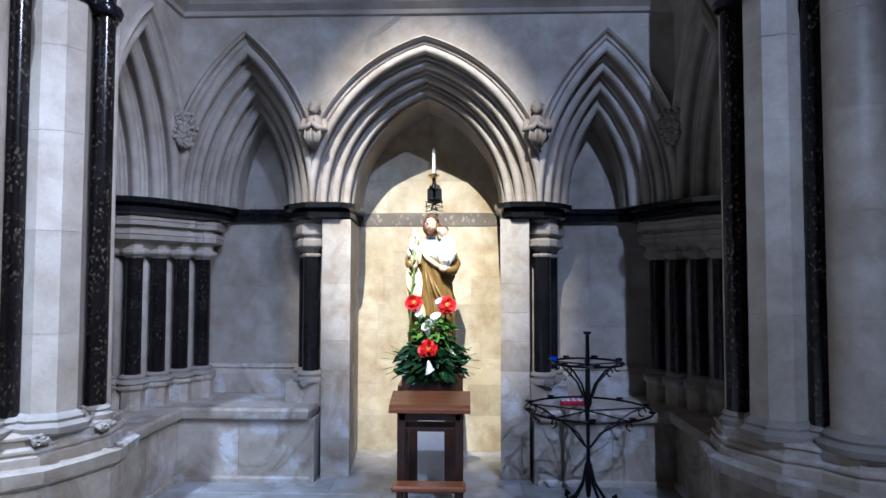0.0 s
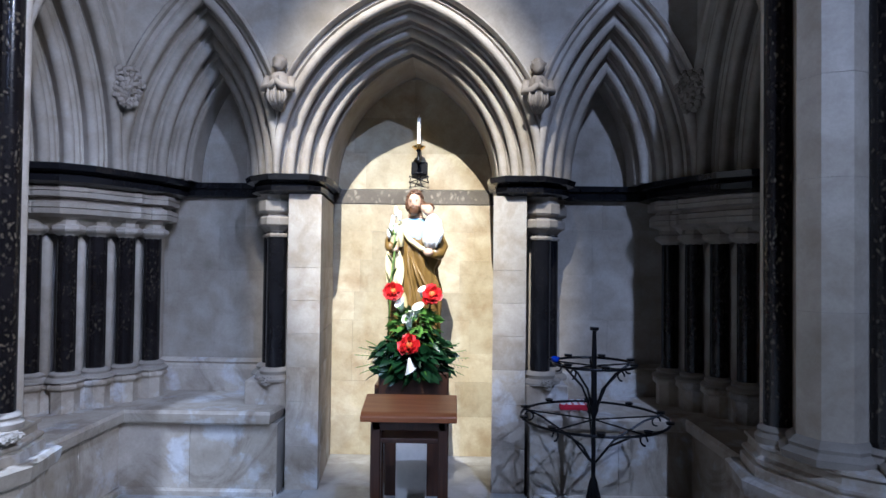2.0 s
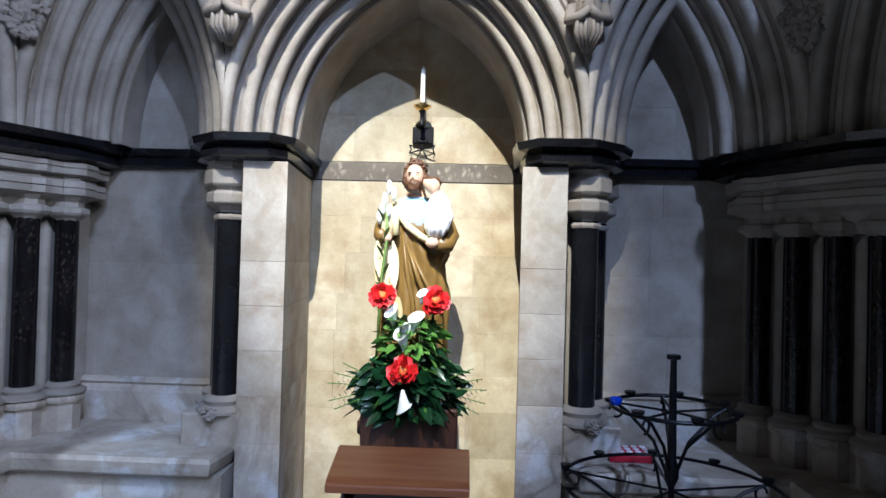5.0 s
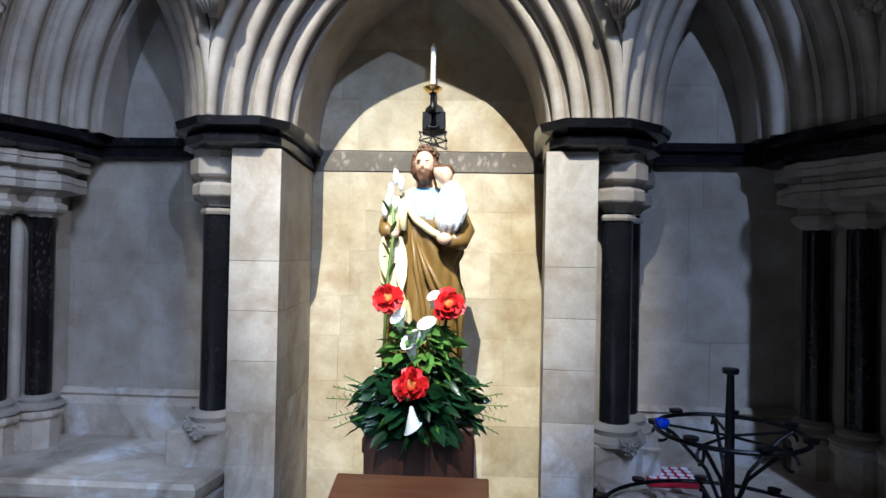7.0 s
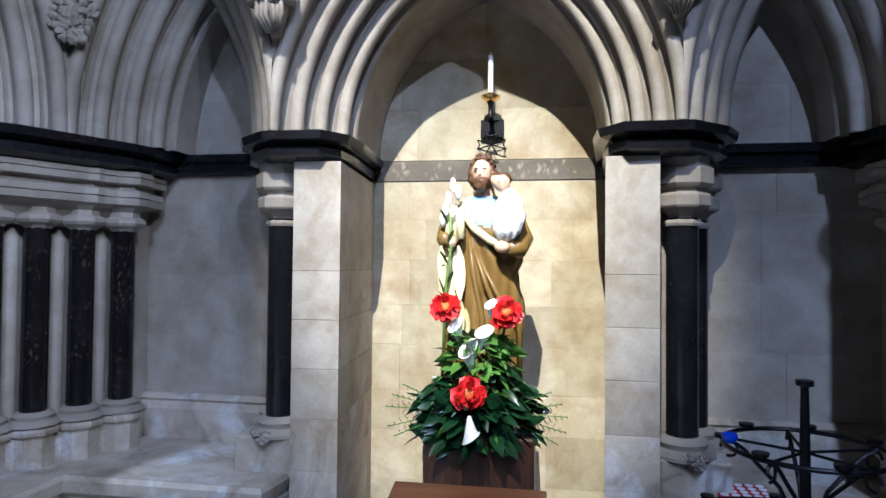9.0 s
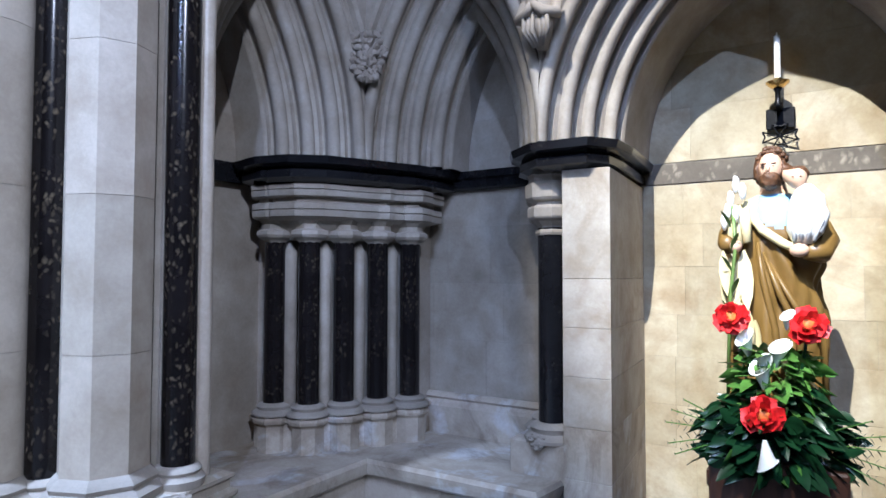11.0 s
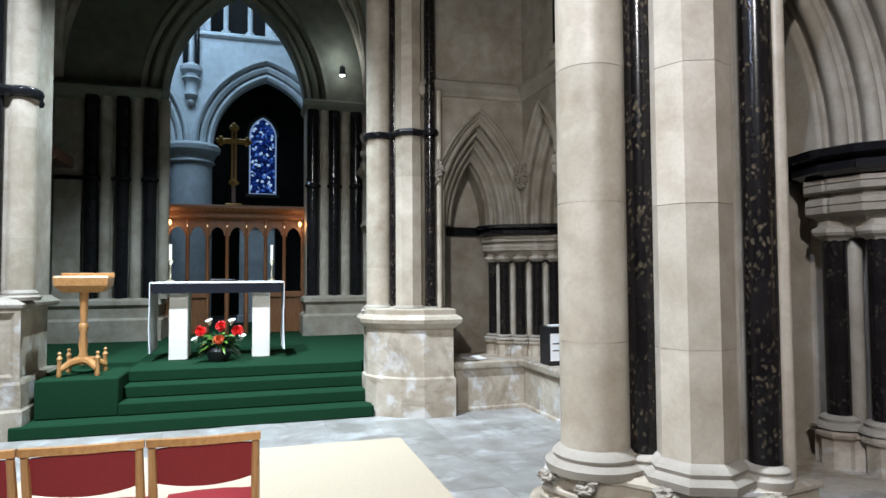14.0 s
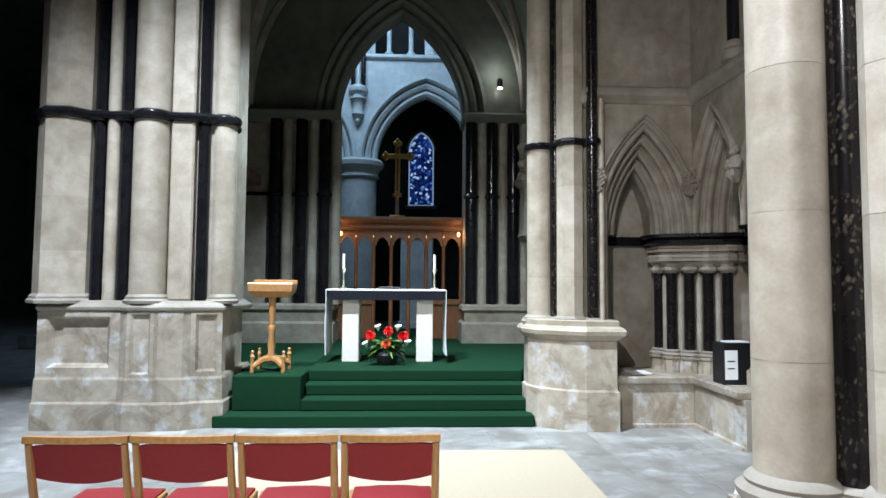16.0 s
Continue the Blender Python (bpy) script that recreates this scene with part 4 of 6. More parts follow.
def lancet(y, z0, z1, half, name):
    p = tagged(new(name), "tall blue stained glass lancet window, daylit", "window", "chancel windows", "structure")
    p.matrix_basis = Matrix.Translation((-21.0, y, z0))
    rise = half * 1.5
    outline = [(y - half, z0), (y + half, z0)] + [(y + s, z1 - rise + z) for s, z in pointed(half, rise, 0, 10)] + [(y - s, z1 - rise + z) for s, z in pointed(half, rise, 0, 10)[::-1][1:]]
    bm = bmesh.new()
    vs = [bm.verts.new((-21.0, a, b)) for a, b in outline]
    f = bm.faces.new(vs)
    made = bmesh.ops.extrude_face_region(bm, geom=[f])["geom"]
    for v in made:
        if isinstance(v, bmesh.types.BMVert):
            v.co.x -= 0.02
    part("pane", bm, GLASS, p, "blue leaded stained glass")
    bm = bmesh.new()
    lines = []
    for d in (0.0, 0.045):
        h, r = half - d, rise - d * 1.3
        edge = pointed(h, r, 0, 10)
        pts = [(y - h, z0 + d), (y + h, z0 + d)] + [(y + s, z1 - rise + z) for s, z in edge] + [(y - s, z1 - rise + z) for s, z in edge[::-1][1:]]
        lines.append([bm.verts.new((-20.994, a, b)) for a, b in pts])
    count = len(lines[0])
    for i in range(count):
        j = (i + 1) % count
        bm.faces.new((lines[0][i], lines[0][j], lines[1][j], lines[1][i]))
    part("border_glass", bm, BORDER, p, "pale border of clear glass")
    place = lambda s, v, z: (-20.99 + v, y + s, z1 - rise + z)
    part("window_frame", arch_moulding(place, half, rise, [(0.0, 0.0), (0.0, 0.06), (0.08, 0.1), (0.08, 0.0)], 10), SHADE_STONE, p)
    part("window_sill", box(-21.0, -20.85, y - half - 0.1, y + half + 0.1, z0 - 0.1, z0, 0.01), SHADE_STONE, p)


lancet(1.95, 4.09, 6.57, 0.42, "window_1")
lancet(-1.1, 2.6, 5.15, 0.42, "window_2")
# the apse's shade is put into this wall's colour
structure("wall_apse", box(-21.4, -21.05, -7, 5.9, 0, 9.6), SHADE_BLACK, "apse wall round the stained glass, coloured near black for shade")


SMALL_BULB = glow("small_warm_bulb", (1.0, 0.72, 0.42), 1.3)
WARM_BULB = glow("warm_bulb", (1.0, 0.5, 0.17), 6.0)


def rood_screen():
    p = thing("rood_screen", (-11.75, 1.4, 0.5), "carved brown oak screen with arched openings, warmly lit at its ends", "screen")
    y0, y1, x = 0.3, 2.54, -11.75
    cornice = part("cornice", stepped([(x - 0.16, y0), (x + 0.1, y0), (x + 0.1, y1), (x - 0.16, y1)], [(0.0, 2.48), (0.02, 2.52), (0.02, 2.56), (0.07, 2.6), (0.1, 2.66), (0.1, 2.70), (0.04, 2.72)]), SCREENWOOD, p, "carved oak cornice")
    n = 7
    step = (y1 - y0) / n
    for i in range(n + 1):
        y = y0 + step * i
        part("post", lathe(x, y, [(0.04, 0.5), (0.04, 1.2), (0.026, 1.25), (0.042, 1.3), (0.033, 1.5), (0.033, 2.2), (0.04, 2.24), (0.04, 2.5)], 10), SCREENWOOD, p, "", True)
        if i < n:
            place = lambda s, v, z: (x - 0.03 + v, y + step / 2 + s, 2.2 + z)
            part("arched_head", spandrel(place, step / 2 - 0.05, 0.15, 0.0, -step / 2, step / 2, 0.3, 0.06, 8), SCREENWOOD, p)
            if i not in (2, 3, 4):
                part("lower_panel", box(x - 0.02, x + 0.02, y, y + step, 0.5, 1.15, 0.01), SCREENWOOD, p)
    for a, b in ((y0, y0 + 2 * step), (y0 + 5 * step, y1)):
        part("rail", box(x - 0.06, x + 0.06, a, b, 1.12, 1.22, 0.012), SCREENWOOD, p)
    for i in range(1, 12):
        y = y0 + (y1 - y0) * i / 12
        part("cresting", box(x + 0.1, x + 0.14, y - 0.06, y + 0.06, 2.55, 2.61, 0.012), SCREENWOOD, cornice)
    for i in range(1, n):
        part("small_bulb", blob((x + 0.07, y0 + step * i, 2.36), (0.01, 0.01, 0.024), None, 1), SMALL_BULB, p, "tiny warm bulb", True)
    for y in (y0 + 0.06, y1 - 0.06):
        part("lamp_bulb", blob((x + 0.22, y, 2.40), (0.027, 0.027, 0.045)), WARM_BULB, p, "glowing warm bulb", True)
        data = bpy.data.lights.new("screen_lamp", "POINT")
        data.energy, data.color, data.shadow_soft_size = 3.5, (1.0, 0.5, 0.18), 0.06
        new("screen_lamp", data).location = (x + 0.32, y, 2.36)
    return p


rood_screen()


def cross():
    p = thing("standing_cross", (-11.75, 1.36, 2.72), "gilded cross with lobed ends above the screen", "cross")
    x, y = -11.75, 1.36
    for d in (-0.032, 0.032):
        part("shaft_edge", box(x - 0.03, x + 0.03, y + d - 0.016, y + d + 0.016, 3.1, 4.06, 0.006), GOLD, p, "gilded raised edge")
    part("shaft", box(x - 0.02, x + 0.02, y - 0.04, y + 0.04, 2.74, 4.08, 0.008), DARKWOOD, p, "dark shaft between gilded edges")
    part("arm", box(x - 0.026, x + 0.026, y - 0.2, y + 0.2, 3.81, 3.9, 0.01), GOLD, p)
    for a, b in ((0.0, 4.1), (-0.22, 3.855), (0.22, 3.855), (0.0, 3.13)):
        bm = bmesh.new()
        for dy, dz in ((0.045, 0.0), (-0.045, 0.0), (0.0, 0.05), (0.0, -0.04)):
            blob((x, y + a + dy, b + dz), (0.035, 0.045, 0.045), bm)
        part("lobe", bm, GOLD, p, "gilded trefoil end", True)
    part("foot", box(x - 0.1, x + 0.1, y - 0.14, y + 0.14, 2.715, 2.76, 0.015), GOLD, p)


cross()


# ---- altar furniture ----
def altar():
    x, z = -8.45, 0.5
    p = thing("altar", (x, 1.31, z), "stone altar table on two white legs under a white-edged cloth", "altar")
    part("mensa", box(x - 0.32, x + 0.32, 0.58, 2.05, z + 0.80, z + 0.90, 0.01), BLACKPAINT, p, "dark table slab")
    for y in (0.86, 1.80):
        part("leg", box(x + 0.02, x + 0.2, y - 0.105, y + 0.105, z, z + 0.80, 0.01), PANEL, p, "white stone leg")
        part("leg_back", box(x - 0.26, x - 0.1, y - 0.1, y + 0.1, z, z + 0.80, 0.01), PANEL, p, "white stone leg")
    part("frontal_band", box(x + 0.318, x + 0.332, 0.6, 2.03, z + 0.79, z + 0.9), plain("dark_patterned_cloth", (0.02, 0.021, 0.028), 0.9, 0, 60, 0.8, 0.3, gloss=0.05), p, "dark embroidered cloth edge")
    bm = box(x - 0.335, x + 0.337, 0.565, 2.065, z + 0.902, z + 0.925, 0.006)
    part("cloth_top", bm, CLOTH, p, "white linen cloth")
    for y in (0.555, 2.062):
        bm = bmesh.new()
        cols = 14
        rows = [[bm.verts.new((x - 0.33 + 0.66 * i / cols, y + 0.012 * math.sin(i * 1.9 + j) * j / 6, z + 0.92 - 0.82 * j / 6)) for i in range(cols + 1)] for j in range(7)]
        for a, b in zip(rows, rows[1:]):
            for i in range(cols):
                bm.faces.new((a[i], a[i + 1], b[i + 1], b[i]))
        ext = bmesh.ops.extrude_face_region(bm, geom=bm.faces[:])["geom"]
        for v in ext:
            if isinstance(v, bmesh.types.BMVert):
                v.co.y += 0.008
        part("cloth_side", bm, CLOTH, p, "white linen hanging side", True)
    part("book", box(x - 0.1, x + 0.1, 1.2, 1.48, z + 0.926, z + 0.955, 0.005), BLACKPAINT, p)
    return z + 0.926


ALTAR_TOP = altar()


def candlestick(x, y, z):
    p = thing("candlestick", (x, y, z), "slim brass candlestick with a white candle on the altar", "candlestick", "altar candlesticks")
    part("stem", lathe(x, y, [(0.05, z), (0.05, z + 0.012), (0.02, z + 0.03), (0.012, z + 0.08), (0.02, z + 0.1), (0.011, z + 0.13), (0.011, z + 0.2), (0.02, z + 0.22), (0.035, z + 0.25), (0.036, z + 0.262)], 14), PALEBRASS, p, "brass stem", True)
    part("candle", lathe(x, y, [(0.018, z + 0.262), (0.018, z + 0.45), (0.012, z + 0.455)], 12), WAX, p, "white candle", True)


candlestick(-8.45, 0.74, ALTAR_TOP)
candlestick(-8.45, 1.93, ALTAR_TOP)


def lectern():
    x, y, z = -7.42, 0.05, 0.5
    p = thing("lectern", (x, y, z), "light oak lectern with a turned post on crossed feet", "lectern")
    part("post", lathe(x, y, [(0.05, z + 0.1), (0.05, z + 0.18), (0.035, z + 0.22), (0.045, z + 0.3), (0.03, z + 0.42), (0.045, z + 0.46), (0.045, z + 0.5), (0.03, z + 0.52), (0.038, z + 0.7), (0.042, z + 0.84)], 14), OAKZ, p, "turned oak post", True)
    top = [(-0.24, -0.20), (0.24, -0.20), (0.24, 0.20), (-0.24, 0.20)]
    desk = part("desk", stepped([(x + b * 0.7, y + a) for a, b in top], [(-0.06, z + 0.83), (0.0, z + 0.90), (0.01, z + 0.98), (0.0, z + 1.0)]), OAK, p, "sloping oak book rest")
    part("ledge", box(x - 0.17, x - 0.14, y - 0.25, y + 0.25, z + 0.98, z + 1.03, 0.005), OAK, desk, "oak book ledge")
    for a in range(4):
        ang = math.pi / 4 + a * math.pi / 2
        dx, dy = math.cos(ang) * 0.24, math.sin(ang) * 0.24
        bm = tube([(x, y, z + 0.14), (x + dx * 0.5, y + dy * 0.5, z + 0.13), (x + dx, y + dy, z + 0.07)], [0.045, 0.04, 0.03], 8)
        foot = part("foot", bm, OAK, p, "", True)
        part("finial", lathe(x + dx, y + dy, [(0.022, z), (0.028, z + 0.02), (0.02, z + 0.06), (0.02, z + 0.16), (0.028, z + 0.18), (0.012, z + 0.21), (0.02, z + 0.235), (0.004, z + 0.25)], 10), OAKZ, foot, "turned finial", True)


lectern()


# ---- flowers ----
LEAF = plain("glossy_green_leaf", (0.1, 0.22, 0.035), 0.3, 0, 14, 0.5, 0.15)
FERN = plain("dark_green_fern", (0.012, 0.045, 0.015), 0.3, 0, 14, 0.5, 0.15)
PETAL = plain("scarlet_petal", (0.72, 0.012, 0.01), 0.5, 0, 25, 0.5, 0.2)
CENTRE = plain("orange_yellow_stamens", (0.75, 0.2, 0.03), 0.6, 0, 60, 0.5, 0.4)
LILY = plain("white_lily_petal", (0.85, 0.86, 0.8), 0.45, 0, 25, 0.06, 0.1)
ORANGE = plain("orange_petal", (0.6, 0.09, 0.02), 0.5, 0, 25, 0.35, 0.2)


def leaf(bm, base, direction, length, width, droop=0.2, roll=0.0, index=0):
    """One pointed, folded and drooping leaf."""
    d = Vector(direction).normalized()
    side = d.cross(Vector((0, 0, 1)))
    side = side.normalized() if side.length > 0.05 else Vector((1, 0, 0))
    side = Matrix.Rotation(roll, 3, d) @ side
    up = side.cross(d)
    rows = []
    for k, wd in enumerate((0.15, 0.85, 1.0, 0.78, 0.06)):
        f = k / 4
        c = Vector(base) + d * length * f - Vector((0, 0, 1)) * droop * length * f * f
        rows.append([bm.verts.new(c - side * width * wd * 0.5 + up * width * wd * 0.12), bm.verts.new(c), bm.verts.new(c + side * width * wd * 0.5 + up * width * wd * 0.12)])
    for a, b in zip(rows, rows[1:]):
        for i in range(2):
            f = bm.faces.new((a[i], a[i + 1], b[i + 1], b[i]))
            f.material_index = index
            f.smooth = True


def red_flower(centre, size, facing, seed, mat=None):
    rng = random.Random(seed)
    bm = bmesh.new()
    face = Vector(facing).normalized()
    a = face.orthogonal().normalized()
    b = face.cross(a)
    for ring, (count, reach, lift) in enumerate(((7, 1.0, 0.1), (6, 0.85, 0.5), (5, 0.6, 0.9), (4, 0.35, 1.1))):
        for k in range(count):
            ang = 2 * math.pi * (k + 0.5 * ring) / count + rng.uniform(-0.35, 0.35)
            reach_k = reach * rng.uniform(0.8, 1.12)
            out = a * math.cos(ang) + b * math.sin(ang)
            side = face.cross(out)
            rows = []
            for j, wd in enumerate((0.25, 0.8, 1.0, 0.75)):
                f = j / 3
                c = Vector(centre) + out * size * reach_k * f + face * size * lift * (0.2 + 0.6 * f * f)
                wv = size * reach * 0.42 * wd
                ruffle = rng.uniform(-0.2, 0.2) * size
                rows.append([bm.verts.new(c - side * wv + face * ruffle), bm.verts.new(c - face * 0.06 * size), bm.verts.new(c + side * wv - face * ruffle)])
            for r0, r1 in zip(rows, rows[1:]):
                for i in range(2):
                    bm.faces.new((r0[i], r0[i + 1], r1[i + 1], r1[i]))
    return bm


def lily(base, direction, length):
    bm = bmesh.new()
    d = Vector(direction).normalized()
    a = d.orthogonal().normalized()
    b = d.cross(a)
    rings = []
    for r, f, tilt in ((0.10, 0.0, 0), (0.24, 0.35, 0), (0.38, 0.7, 0.05), (0.5, 0.92, 0.2), (0.57, 0.97, 0.28)):
        rings.append([bm.verts.new(Vector(base) + d * length * (f + tilt * math.cos(2 * math.pi * k / 14)) + (a * math.cos(2 * math.pi * k / 14) + b * math.sin(2 * math.pi * k / 14)) * r * length * 0.75) for k in range(14)])
    for r0, r1 in zip(rings, rings[1:]):
        for k in range(14):
            bm.faces.new((r0[k], r0[(k + 1) % 14], r1[(k + 1) % 14], r1[k]))
    tube([Vector(base) + d * length * 0.2, Vector(base) + d * length * 0.85], [0.03 * length, 0.05 * length], 6, bm)
    return bm


def statue_flowers():
    p = thing("flower_arrangement", (-0.25, 4.68, 0.66), "tall arrangement of red blooms, white lilies and dark leaves", "flowers")
    rng = random.Random(11)
    bm = bmesh.new()
    c = Vector((-0.25, 4.70, 0.86))
    for i in range(300):
        ang = rng.uniform(0, 2 * math.pi)
        out = Vector((math.cos(ang), math.sin(ang) * 0.55 - 0.25, rng.uniform(-0.35, 0.35)))
        leaf(bm, c + Vector((out.x * rng.uniform(0.05, 0.2), out.y * 0.12, rng.uniform(-0.1, 0.13))), out, rng.uniform(0.055, 0.12), rng.uniform(0.028, 0.055), rng.uniform(-0.2, 0.6), rng.uniform(-2.6, 2.6), 1 if rng.random() < 0.96 else 0)
    for i in range(260):
        z = rng.uniform(0.88, 1.24)
        spread = 0.2 * (1 - (z - 0.88) / 0.75)
        ang = rng.uniform(0, 2 * math.pi)
        out = Vector((math.cos(ang), math.sin(ang) * 0.6 - 0.2, rng.uniform(0.0, 0.7)))
        leaf(bm, Vector((-0.24 + math.cos(ang) * spread * rng.uniform(0.2, 0.8), 4.72 + math.sin(ang) * 0.06, z - 0.06)), out, rng.uniform(0.07, 0.135), rng.uniform(0.028, 0.07), rng.uniform(0.1, 0.8), rng.uniform(-1.2, 1.2), 0 if rng.random() < (z - 0.92) / 0.26 else 1)
    for ang in (0.1, 0.35, 0.6, 2.5, 2.75, 3.0, -0.2, -0.45, 3.4, 3.6):
        tube([c + Vector((math.cos(ang) * (0.1 + 0.26 * f), -0.1 * f, math.sin(ang) * 0.2 * f + 0.02)) for f in (0, 0.33, 0.67, 1)], 0.0022, 5, bm)
        for k in range(9):
            f = k / 8
            b0 = c + Vector((math.cos(ang) * (0.16 + 0.2 * f), -0.1 * f, math.sin(ang) * 0.2 * f + 0.02))
            for sgn in (-1, 1):
                leaf(bm, b0, Vector((math.cos(ang) * 0.6, -0.1, sgn * 0.8)), 0.065 * (1.1 - f), 0.014, 0.1, 0, 1)
    ob = part("foliage", bm, [LEAF, FERN], p, "dense glossy dark green leaves")
    ob["kind"] = "stuff"
    for centre, size in (((-0.376, 4.66, 1.312), 0.066), ((-0.129, 4.66, 1.292), 0.07), ((-0.262, 4.54, 0.985), 0.07)):
        bloom = part("red_flower", red_flower(centre, size, (0.05, -1, 0.25), int(centre[2] * 100)), PETAL, p, "open ruffled scarlet bloom", True)
        part("flower_centre", blob((centre[0], centre[1] - size * 0.42, centre[2] + 0.004), (size * 0.26, size * 0.16, size * 0.3), None, 2, 0.5, size * 50), CENTRE, bloom, "orange-yellow heart of the bloom", True)
        part("flower_stem", tube([(centre[0], centre[1] + 0.02, centre[2]), (centre[0] * 0.6 - 0.1, 4.72, centre[2] - 0.3), (-0.25, 4.72, 0.78)], 0.006, 6), FERN, bloom, "green stem")
    for base, d, ln in (((-0.318, 4.66, 1.165), (-0.2, -0.25, 1.0), 0.085), ((-0.235, 4.65, 1.14), (0.25, -0.25, 1.0), 0.085), ((-0.268, 4.63, 1.06), (-0.1, -0.3, 1.0), 0.1), ((-0.258, 4.5, 0.91), (0.15, -0.35, -1.0), 0.085), ((-0.20, 4.70, 1.27), (0.1, -0.3, 1.0), 0.06)):
        part("white_lily", lily(base, d, ln), LILY, p, "white trumpet lily", True)
    part("vase", lathe(-0.25, 4.74, [(0.09, 0.80), (0.11, 0.81), (0.12, 0.88), (0.1, 0.92)], 16), BLACKPAINT, p, "dark bowl", True)


def flower_pedestal():
    p = thing("flower_pedestal", (-0.24, 4.76, 0), "dark boxed pedestal with a pale front panel behind the kneeler", "pedestal")
    part("top_box", box(-0.46, -0.015, 4.62, 4.90, 0.56, 0.80, 0.008), DARKWOOD, p, "dark wooden top")
    part("front_panel", box(-0.345, -0.15, 4.64, 4.68, 0.0, 0.56, 0.004), PANEL, p, "pale grey front panel")
    part("body", box(-0.42, -0.06, 4.68, 4.88, 0.0, 0.56, 0.008), DARKWOOD, p)


flower_pedestal()
statue_flowers()


def altar_flowers():
    x, y, z = -8.02, 1.33, 0.5
    p = thing("altar_flowers", (x, y, z), "low arrangement of red and white flowers before the altar", "flowers")
    rng = random.Random(3)
    bm = bmesh.new()
    for i in range(110):
        ang = rng.uniform(0, 2 * math.pi)
        out = Vector((math.cos(ang) * 0.5, math.sin(ang), rng.uniform(-0.3, 0.9)))
        leaf(bm, Vector((x, y, z + 0.2)) + out * 0.05, out, rng.uniform(0.12, 0.24), rng.uniform(0.03, 0.06), 0.4, rng.uniform(-1, 1), rng.randint(0, 1))
    ob = part("foliage", bm, [LEAF, FERN], p, "dark green leaves")
    ob["kind"] = "stuff"
    for a, b in ((-0.2, 0.36), (0.0, 0.26), (0.2, 0.36), (0.02, 0.42)):
        part("red_flower", red_flower((x + 0.12, y + a, z + b), 0.065, (1, 0, 0.3), int(a * 50) + 9), ORANGE if a == 0.0 else PETAL, p, "red bloom", True)
    for a, b in ((-0.24, 0.22), (-0.1, 0.42), (0.13, 0.42), (0.24, 0.24)):
        part("white_lily", lily((x + 0.1, y + a, z + b), (0.9, a, 0.9), 0.1), LILY, p, "white lily", True)
    part("bowl", lathe(x, y, [(0.1, z), (0.12, z + 0.03), (0.14, z + 0.12), (0.12, z + 0.16)], 16), BLACKPAINT, p, "dark bowl", True)


altar_flowers()


